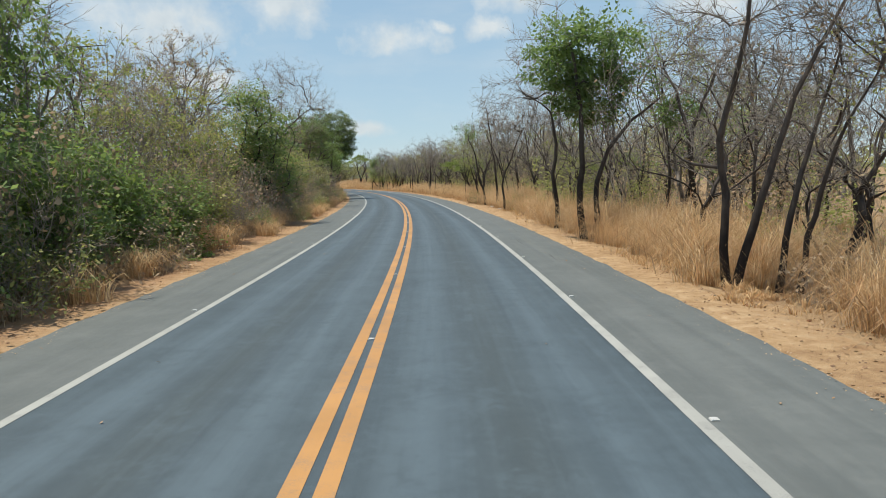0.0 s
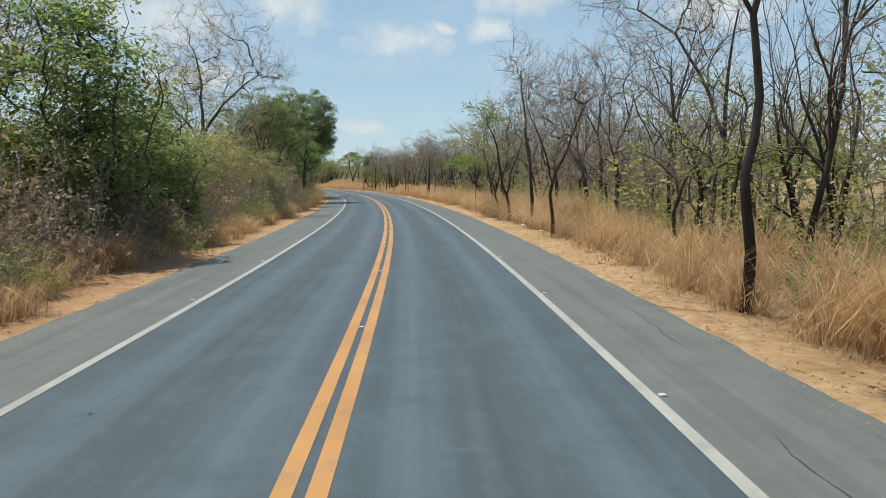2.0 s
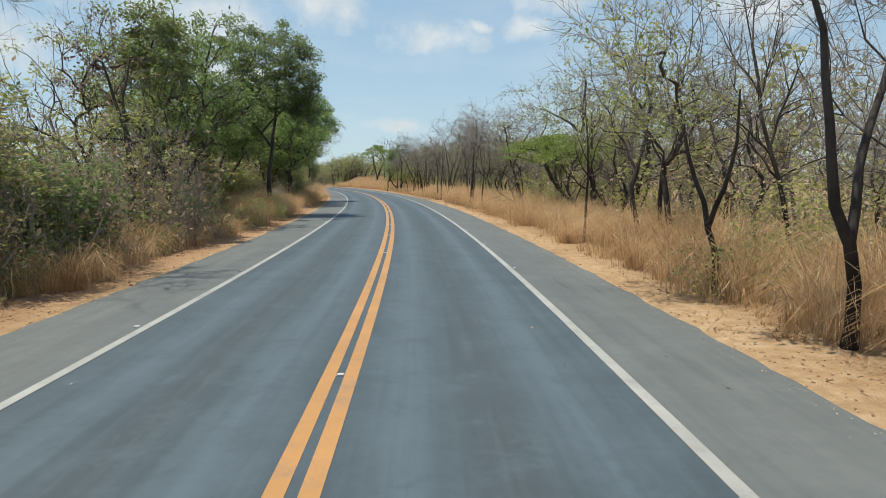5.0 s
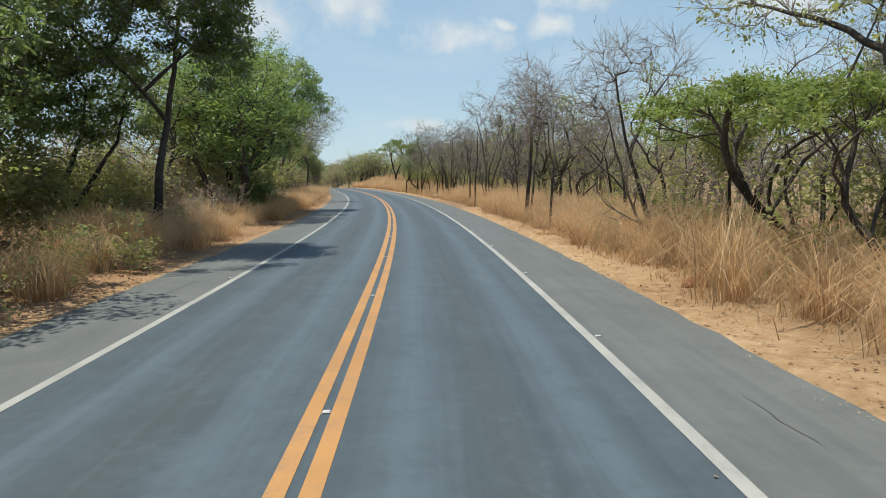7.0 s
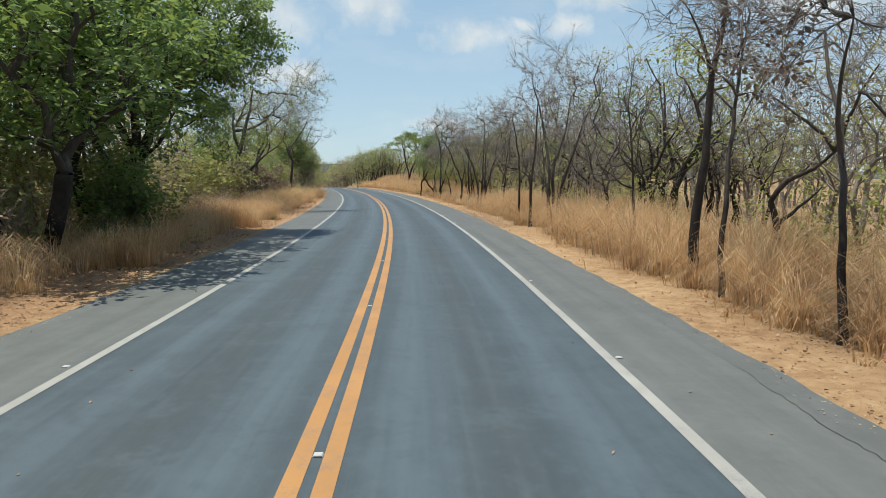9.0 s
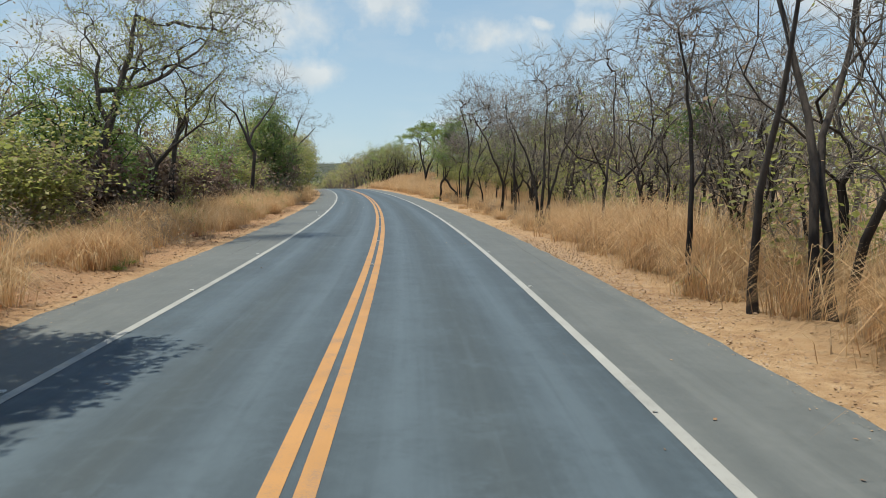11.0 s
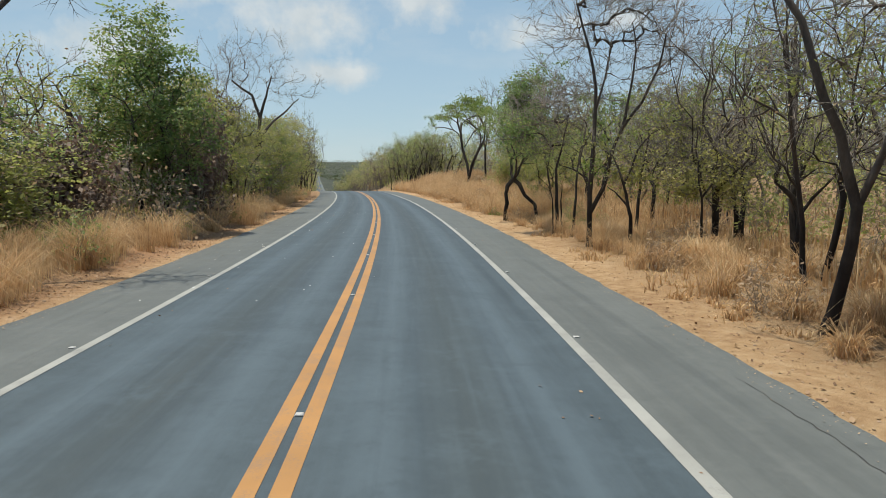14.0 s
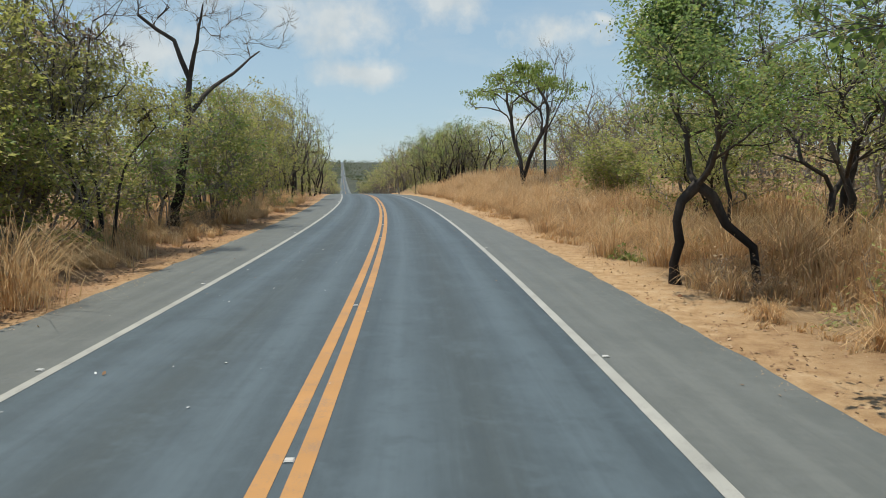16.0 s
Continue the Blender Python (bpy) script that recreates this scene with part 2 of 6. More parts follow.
M_YELLOWED = make_leaf("yellowed_leaves", [(0.15, (0.228, 0.217, 0.0855)), (0.5, (0.422, 0.393, 0.154)), (0.85, (0.638, 0.559, 0.262))], 0.58, 0.6)
M_DRY = make_leaf("dry_leaves", [(0.15, (0.21, 0.145, 0.0918)), (0.5, (0.393, 0.288, 0.184)), (0.85, (0.603, 0.472, 0.315))], 0.35, 0.7, (0.456, 0.319, 0.171))
M_RUST = make_leaf("dark_dry_leaves", [(0.15, (0.096, 0.066, 0.054)), (0.5, (0.18, 0.126, 0.102)), (0.85, (0.312, 0.24, 0.18))], 0.25, 0.7, (0.3, 0.2, 0.12))
M_STRAW = make_leaf("straw", [(0.14, (0.17, 0.082, 0.036)), (0.4, (0.52, 0.31, 0.148)), (0.62, (0.68, 0.465, 0.245)), (0.9, (0.85, 0.69, 0.44))], 0.45, 0.7, (0.7, 0.52, 0.3))
M_LILAC = make_leaf("lilac_blossom", [(0.15, (0.22, 0.19, 0.34)), (0.5, (0.33, 0.29, 0.48)), (0.85, (0.46, 0.42, 0.6))], 0.4, 0.6, (0.4, 0.36, 0.55))
# leaves of the far plain, with distance haze mixed into their greyed colours
M_FAR_HAZED = make_leaf("far_leaves", [(0.15, (0.075, 0.095, 0.075)), (0.5, (0.12, 0.135, 0.105)), (0.85, (0.19, 0.185, 0.145))], 0.2, 0.8)


# ---- the line of the road ----
STEP = 0.5
S_MIN, S_MAX = -300.0, 3600.0
along_s = np.arange(S_MIN, S_MAX + STEP, STEP)
bend = np.interp(along_s, (-400, 0, 25, 50, 75, 100, 125, 150, 175, 205, 255, 5000),
                 (-0.2, -0.2, 1.8, 3.96, 6.04, 8.06, 10.35, 12.57, 14.69, 16.95, 21.2, 21.2))
bend = np.radians(np.convolve(np.pad(bend, 10, mode="edge"), np.ones(21) / 21, "valid"))
line_x, line_y = np.cumsum(-np.sin(bend)) * STEP, np.cumsum(np.cos(bend)) * STEP
zero = int(round(-S_MIN / STEP))
line_x, line_y = line_x - line_x[zero] - 1.12, line_y - line_y[zero]
grade = np.interp(along_s, (-400, 258, 320, 500, 750, 1020, 1540, 2470, 3600), (0, 0, -1.4, -9, -15.5, -15.5, -9, 21, 66))
grade = np.convolve(np.pad(grade, 30, mode="edge"), np.ones(61) / 61, "valid")


def smooth(v, a, b):
    k = np.clip((v - a) / (b - a), 0, 1)
    return k * k * (3 - 2 * k)


def place(s, lat):
    """World x, y of a place s metres along the road and lat metres right of its middle."""
    a = np.interp(s, along_s, bend)
    return np.interp(s, along_s, line_x) + lat * np.cos(a), np.interp(s, along_s, line_y) + lat * np.sin(a)


def level(s):
    return np.interp(s, along_s, grade)


def ground_z(s, lat):
    """Height of the ground."""
    s, lat = np.asarray(s, float), np.asarray(lat, float)
    a = np.abs(lat)
    z = level(s) - 0.10 + 0.07 * smooth(a, 5.4, 5.9)
    wob = 0.10 * np.sin(s * 0.31 + lat * 0.7) * np.sin(lat * 0.53 - s * 0.17) + 0.05 * np.sin(s * 1.3 + 2.1 * lat)
    z = z + wob * smooth(a, 5.9, 8.0)
    z = z - 0.22 * smooth(lat, 6.2, 9.0) * (1 - smooth(s, 30, 60))
    z = z + 0.30 * smooth(-lat, 6.5, 11.0)
    z = z + 2.5 * smooth(lat, 6.6, 15.0) * smooth(s, 192, 222) * (1 - smooth(s, 300, 420))
    z = z + 14.0 * smooth(a, 150, 900) * smooth(s, 500, 1800)
    return z


# ---- mesh helpers ----
def mesh_of(name, verts, faces, mat, uv=None, shade=False):
    me = bpy.data.meshes.new(name)
    me.from_pydata([tuple(v) for v in verts] if not isinstance(verts, list) else verts, [], faces)
    me.materials.append(mat)
    if uv is not None:
        layer = me.uv_layers.new(name="UVMap")
        idx = np.empty(len(me.loops), dtype=np.int32)
        me.loops.foreach_get("vertex_index", idx)
        layer.data.foreach_set("uv", np.asarray(uv, dtype=np.float32)[idx].ravel())
    if shade:
        me.polygons.foreach_set("use_smooth", np.ones(len(me.polygons), dtype=bool))
    me.update()
    return me


def strip(name, s_list, lats, z_of, mat, thick=0.0):
    """A band along the road through the given lats; s varies along it. With thick, its sides go down."""
    lats = list(lats)
    down = [0.0] * len(lats)
    if thick:
        lats, down = [lats[0]] + lats + [lats[-1]], [thick] + down + [thick]
    verts, uv, n = [], [], len(lats)
    for s in s_list:
        for l, dn in zip(lats, down):
            if thick and abs(l) > 5.5:
                l += math.copysign(0.05 * math.sin(s * 0.8 + l) + 0.04 * math.sin(s * 2.9 + 2 * l) + 0.05 * noise.noise((s * 1.7, l, 0.0)), l)
            x, y = place(s, l)
            verts.append((float(x), float(y), float(z_of(s, l) - dn)))
            uv.append((l, s))
    faces = [(i * n + j, i * n + j + 1, (i + 1) * n + j + 1, (i + 1) * n + j) for i in range(len(s_list) - 1) for j in range(n - 1)]
    return new(name, mesh_of(name, verts, faces, mat, uv, not thick))


def part(name, mesh, parent, label=""):
    ob = new(name, mesh)
    ob.parent = parent
    return tagged(ob, label)


def thing(name, label, category, group="", kind=""):
    return tagged(new(name), label, category, group, kind)


# ---- ground and road ----
s_fine = [*np.arange(-300, -20, 20.0), *np.arange(-20, 262, 1.0), *np.arange(262, 420, 6.0), *np.arange(420, 3600, 60.0)]
s_road = [*np.arange(-300, -20, 20.0), *np.arange(-20, 300, 2.0), *np.arange(300, 520, 8.0), *np.arange(520, 3600, 40.0)]
lat_right = [5.4, 5.7, 5.9, 6.2, 6.5, 6.9, 7.4, 8, 8.7, 9.5, 10.5, 12, 14, 17, 22, 30, 45, 70, 120, 220, 400, 800, 1500, 2500]
verts, uv = [], []
for s in s_fine:
    grow_left = 0.2 + 0.8 * float(smooth(s, 260, 900))
    for l in [-(120 + (v - 120) * grow_left if v > 120 else v) for v in lat_right[::-1]] + [-3.0, 0.0, 3.0] + lat_right:
        x, y = place(s, l)
        verts.append((float(x), float(y), float(ground_z(s, l))))
        uv.append((l, s))
n = 2 * len(lat_right) + 3
faces = [(i * n + j, i * n + j + 1, (i + 1) * n + j + 1, (i + 1) * n + j) for i in range(len(s_fine) - 1) for j in range(n - 1)]
ground = tagged(new("ground", mesh_of("ground", verts, faces, M_GROUND, uv, True)), "orange-tan sandy ground with dry leaf litter", "ground", kind="structure")

EDGE = 3.605
rise = lambda h: (lambda s, l: level(s) + h - 0.012 * abs(l))
road = tagged(strip("road", s_road, np.linspace(-EDGE, EDGE, 9), rise(0.04), M_LANE), "worn blue-grey asphalt carriageway with two lanes", "road", kind="structure")
for sgn, nm in ((1, "shoulder"), (-1, "shoulder")):
    lats = [sgn * v for v in (EDGE, 4.3, 5.0, 5.68)]
    ob = strip(nm, [*np.arange(-300, -20, 20.0), *np.arange(-20, 230, 0.5), *np.arange(230, 520, 6.0), *np.arange(520, 3600, 40.0)], sorted(lats), rise(0.04), M_SHOULDER, 0.12)
    tagged(ob, "grey-beige asphalt shoulder beside the lanes", "road shoulder", kind="structure")


def marking(name, lat, width, mat, label):
    ob = strip(name, s_road, (lat - width / 2, lat + width / 2), rise(0.045), mat)
    return tagged(ob, label, "road marking", kind="structure")


marking("center_line", -0.14, 0.175, M_YELLOW, "solid yellow-orange centre line painted on asphalt")
marking("center_line", 0.14, 0.175, M_YELLOW, "solid yellow-orange centre line painted on asphalt")
marking("edge_line", -EDGE, 0.15, M_WHITE, "solid white edge line painted on asphalt")
marking("edge_line", EDGE, 0.16, M_WHITE, "solid white edge line painted on asphalt")


# ---- plants ----
def turned(rng, d, angle):
    """d turned by angle to a random side."""
    side = np.cross(d, rng.normal(size=3))
    side /= np.linalg.norm(side) + 1e-9
    return d * math.cos(angle) + side * math.sin(angle)


def skeleton_of(rng, stems=1, length=3.0, r0=0.09, levels=4, kids=(4, 4, 4, 3), angle=(0.5, 0.95), shrink=(0.55, 0.6, 0.6, 0.6), wiggle=0.2,
                lift=(0.1, 0.07, 0.04, 0.02), bare=0.45, lean=0.12, flat=0.0, stem_gap=0.15, taper=0.5, tip=0.5):
    """Crooked limbs: a list of points, radii and level. The finest are straight twigs."""
    limbs = []

    def limb(p, d, ln, r, lev):
        last = lev + 1 >= levels
        n = 1 if last and lev >= 2 else (7, 5, 4, 3)[min(lev, 3)]
        pts, rad = [p], [r]
        for i in range(n):
            d = d + rng.normal(0, wiggle * (0.7 if lev == 0 else 1.0), 3)
            d[2] += lift[min(lev, 3)]
            if flat and lev >= 2:
                d[2] *= 1 - flat
            d /= np.linalg.norm(d)
            p = p + d * ln / n
            pts.append(p)
            rad.append(r * (1 - (1 - taper) * (i + 1) / n))
        limbs.append((np.array(pts), np.array(rad), lev))
        if last:
            return
        count = kids[min(lev, len(kids) - 1)]
        low = bare if lev == 0 else 0.25
        for k in range(count):
            f = low + (1 - low) * (k + rng.random()) / count
            if k == count - 1:
                f = 1.0
            i = min(int(f * n), n - 1)
            q = pts[i] + (pts[i + 1] - pts[i]) * (f * n - i)
            dd = pts[i + 1] - pts[i]
            dd = dd / np.linalg.norm(dd)
            a = rng.uniform(*angle) * (tip if k == count - 1 else 1.0)
            limb(q, turned(rng, dd, a), ln * shrink[min(lev, 3)] * rng.uniform(0.7, 1.2), max(rad[i] * rng.uniform(0.5, 0.72), 0.0045), lev + 1)

    for k in range(stems):
        a = 2 * math.pi * k / stems + rng.random()
        start = np.array((math.cos(a), math.sin(a), 0)) * (stem_gap if stems > 1 else 0)
        d = np.array((math.cos(a) * lean, math.sin(a) * lean, 1.0)) + rng.normal(0, 0.06, 3)
        start[2] = -0.25
        limb(start, d / np.linalg.norm(d), length * rng.uniform(0.85, 1.15), r0 * rng.uniform(0.75, 1.1), 0)
    return limbs


def crowned(rng, height, width, base, points, r0=0.13, fork=0.3, shape="ball", lean=0.0, twigs=0, twig=0.5, stems=1, straight=0.45, wander=0.16, aim=None, thin=0.5):
    """Limbs that fill a given crown: every bough springs from the nearest older wood. Returns limbs and the boughs' ends."""
    pos, head, mother, path, runs = [], [], [], [], []

    def add(p, d, m):
        pos.append(p)
        head.append(d)
        mother.append(m)
        path.append(0.0 if m < 0 else path[m] + np.linalg.norm(p - pos[m]))
        return len(pos) - 1

    top = np.zeros(3)
    for k in range(stems):
        a = 2 * math.pi * k / stems + rng.random() * 2 if aim is None else aim
        out = np.array((math.cos(a), math.sin(a), 0.0))
        p, d = out * (0.0 if stems == 1 else 0.22) - (0, 0, 0.25), np.array((0, 0, 1.0)) + out * (lean + (0.22 if stems > 1 else 0))
        i, run = add(p, d / np.linalg.norm(d), -1), []
        run.append(i)
        for j in range(5):
            d = d + rng.normal(0, wander * 0.5, 3) * (1, 1, 0.2)
            d /= np.linalg.norm(d)
            p = p + d * height * fork / 5
            i = add(p, d, i)
            run.append(i)
        runs.append((run, 0))
        top = top + p / stems
    foot = len(pos)
    ends = []
    low, high, rad = base * height, height, width / 2
    while len(ends) < points:
        v = rng.normal(size=3)
        v *= rng.random() ** 0.4 / np.linalg.norm(v)
        if shape == "ball":
            p = np.array((v[0] * rad, v[1] * rad, (low + high) / 2 + v[2] * (high - low) / 2))
        elif shape == "vase":
            f = abs(v[2]) ** 0.8
            k = rad * (0.3 + 0.7 * f ** 0.7) * (1.0 if f < 0.75 else 1.0 - 0.5 * (f - 0.75) / 0.25) / max(math.sqrt(1 - min(v[2] ** 2, 0.9)), 0.35)
            p = np.array((v[0] * k, v[1] * k, low + f * (high - low)))
        elif shape == "flat":
            p = np.array((v[0] * rad, v[1] * rad, high - (high - low) * (0.28 * rng.random() + 0.7 * (v[0] ** 2 + v[1] ** 2))))
        else:
            p = np.array((v[0] * rad, v[1] * rad, low + abs(v[2]) * (high - low)))
        p[:2] += top[:2] * 0.8
        p += rng.normal(0, 0.15, 3)
        ends.append(p)
    ends.sort(key=lambda p: np.linalg.norm(p - top))
    for p in ends:
        cloud = np.array(pos)
        far = np.linalg.norm(cloud - p, axis=1)
        cost = far + straight * np.array(path) + np.where(cloud[:, 2] > p[2] + 0.2, 0.7, 0.0)
        for k in range(stems):
            cost[k * 6:k * 6 + 3] += 3.0
        q = int(np.argmin(cost))
        gap = far[q]
        n = int(np.clip(gap / 0.55, 2, 6))
        mid = pos[q] + head[q] * gap * 0.4 + (p - pos[q]) * 0.15 + rng.normal(0, wander * 0.5, 3) * gap
        run, i = [q], q
        for j in range(1, n + 1):
            f = j / n
            x = pos[q] * (1 - f) ** 2 + mid * 2 * f * (1 - f) + p * f * f
            if j < n:
                x = x + rng.normal(0, wander * 0.22, 3) * gap / n ** 0.5
            d = x - pos[i]
            i = add(x, d / (np.linalg.norm(d) + 1e-9), i)
            run.append(i)
        runs.append((run, 1))
    load = np.zeros(len(pos))
    for run, lev in runs[stems:]:
        load[run[-1]] += 1
    for i in range(len(pos) - 1, -1, -1):
        if mother[i] >= 0:
            load[mother[i]] += load[i]
    most = max(load[:foot].max(), 1)
    girth = np.maximum(r0 * (np.maximum(load, 0.4) / most) ** thin, 0.008)
    limbs = []
    for run, lev in runs:
        r = girth[run].copy()
        if lev:
            r[0] = min(r[0], r[1] * 1.1)
            r[-1] *= 0.6
            lev = 1 if r[1] > 0.035 else 2
        limbs.append((np.array([pos[i] for i in run]), r, lev))
        if lev and twigs:
            for j in range(1, len(run)):
                for k in range(twigs if j == len(run) - 1 else twigs // 2):
                    d = turned(rng, head[run[j]], rng.uniform(0.2, 1.1))
                    d[2] += 0.18
                    ln, a = twig * rng.uniform(0.5, 1.3), pos[run[j]]
                    limbs.append((np.array((a, a + d * ln)), np.array((0.009, 0.004)), 4))
                    for u in range(2):
                        c = a + d * ln * rng.uniform(0.3, 0.8)
                        limbs.append((np.array((c, c + turned(rng, d, rng.uniform(0.4, 0.9)) * ln * 0.55)), np.array((0.006, 0.003)), 4))
    return limbs, np.array(ends)


def tufted(rng, ends, per, radius, size, long=1.9, droop=0.25, flat=0.65):
    """Clumps of leaves at the ends of the boughs, thicker towards their outer side."""
    m = len(ends)
    big = radius * rng.uniform(0.65, 1.3, m)
    c = np.repeat(np.arange(m), per)
    v = rng.normal(size=(len(c), 3))
    v *= (rng.random(len(c)) ** 0.45 / np.linalg.norm(v, axis=1))[:, None]
    p = ends[c] + v * (big[c])[:, None] * (1, 1, flat)
    d = v * (1, 1, 0.3) + rng.normal(0, 0.45, v.shape)
    d[:, 2] -= droop
    d /= np.linalg.norm(d, axis=1, keepdims=True) + 1e-9
    side = np.cross(d, rng.normal(0, 0.45, d.shape) + (0, 0, 1.0))
    side /= np.linalg.norm(side, axis=1, keepdims=True) + 1e-9
    sz = (size * rng.uniform(0.6, 1.35, len(c)))[:, None]
    quad = np.stack([p, p + d * sz * 0.5 * long + side * sz * 0.5, p + d * sz * long, p + d * sz * 0.5 * long - side * sz * 0.5], 1).reshape(-1, 3)
    return quad, [(4 * i, 4 * i + 1, 4 * i + 2, 4 * i + 3) for i in range(len(c))]


def crown_tree(name, label, category, seed, height, width, base, points, leaves=(), bark=None, flat=0.65, **form):
    """A tree whose limbs fill its crown; leaves is rows of material, number per clump, clump radius, leaf size, share of clumps."""
    rng = np.random.default_rng(seed)
    limbs, ends = crowned(rng, height, width, base, points, **form)
    root = thing(name, label, category)
    for nm, pick, sides, mat in (("trunk", lambda l: l < 3, (8, 5, 4, 3), bark or M_BARK), ("crown", lambda l: l >= 3, (3,), M_TWIG)):
        chosen = [x for x in limbs if pick(x[2])]
        if chosen:
            v, f = tubes(chosen, sides)
            ob = part(nm, mesh_of(nm, v, f, mat, None, True), root)
            if nm == "crown":
                tagged(ob, kind="stuff")
    for mat, per, radius, size, some in leaves:
        v, f = tufted(rng, ends[rng.random(len(ends)) < some], per, radius, size, flat=flat)
        tagged(part("foliage", mesh_of("foliage", v, f, mat), root), kind="stuff")
    SIZE[root.name] = (height, width)
    return root


def tubes(limbs, sides):
    """Vertices and faces of tapered tubes along the limbs; single-piece twigs end in a point."""
    verts, faces, base = [], [], 0
    for pts, rad, lev in limbs:
        k = sides[min(lev, len(sides) - 1)]
        n = len(pts)
        t = np.gradient(pts, axis=0)
        t /= np.linalg.norm(t, axis=1, keepdims=True) + 1e-9
        ref = np.array((0.31, 0.85, 0.42)) if abs(t[0][2]) > 0.6 else np.array((0.1, 0.2, 1.0))
        u = np.cross(t, ref)
        u /= np.linalg.norm(u, axis=1, keepdims=True) + 1e-9
        v = np.cross(t, u)
        ang = np.arange(k) * 2 * math.pi / k
        flare = np.ones(n)
        if lev == 0 and n > 2:
            flare[0], flare[1] = 1.4, 1.05
        ring = pts[:, None, :] + (rad * flare)[:, None, None] * (np.cos(ang)[None, :, None] * u[:, None, :] + np.sin(ang)[None, :, None] * v[:, None, :])
        if n == 2 and lev > 2:
            verts.append(np.concatenate([ring[0], pts[1:]]))
            faces += [(base + j, base + (j + 1) % k, base + k) for j in range(k)]
            base += k + 1
            continue
        verts.append(ring.reshape(-1, 3))
        for i in range(n - 1):
            for j in range(k):
                a, b = base + i * k + j, base + i * k + (j + 1) % k
                faces.append((a, b, b + k, a + k))
        base += n * k
    return np.concatenate(verts), faces


def leaf_cloud(rng, centres, per, spread, size, droop=0.3, long=1.7):
    """Small leaves round the centres: vertices and faces."""
    keep = centres[rng.random(len(centres)) < 0.5]
    keep = keep + rng.normal(0, 0.6, keep.shape) * spread
    c = np.repeat(keep, max(1, round(per * 1.9)) if per > 1 else 1, axis=0)
    c = c + rng.normal(0, 1, c.shape) * spread * 0.55
    c[:, 2] = np.maximum(c[:, 2], 0.1)
    m = len(c)
    d = rng.normal(0, 1, (m, 3))
    d[:, 2] = d[:, 2] * 0.5 - droop
    d /= np.linalg.norm(d, axis=1, keepdims=True)
    side = np.cross(d, rng.normal(0, 0.5, (m, 3)) + (0, 0, 1.0))
    side /= np.linalg.norm(side, axis=1, keepdims=True) + 1e-9
    sz = (size * rng.uniform(0.6, 1.35, m))[:, None]
    p = np.stack([c, c + d * sz * 0.5 * long + side * sz * 0.5, c + d * sz * long, c + d * sz * 0.5 * long - side * sz * 0.5], 1).reshape(-1, 3)
    return p, [(4 * i, 4 * i + 1, 4 * i + 2, 4 * i + 3) for i in range(m)]


LEAFAGE = {}


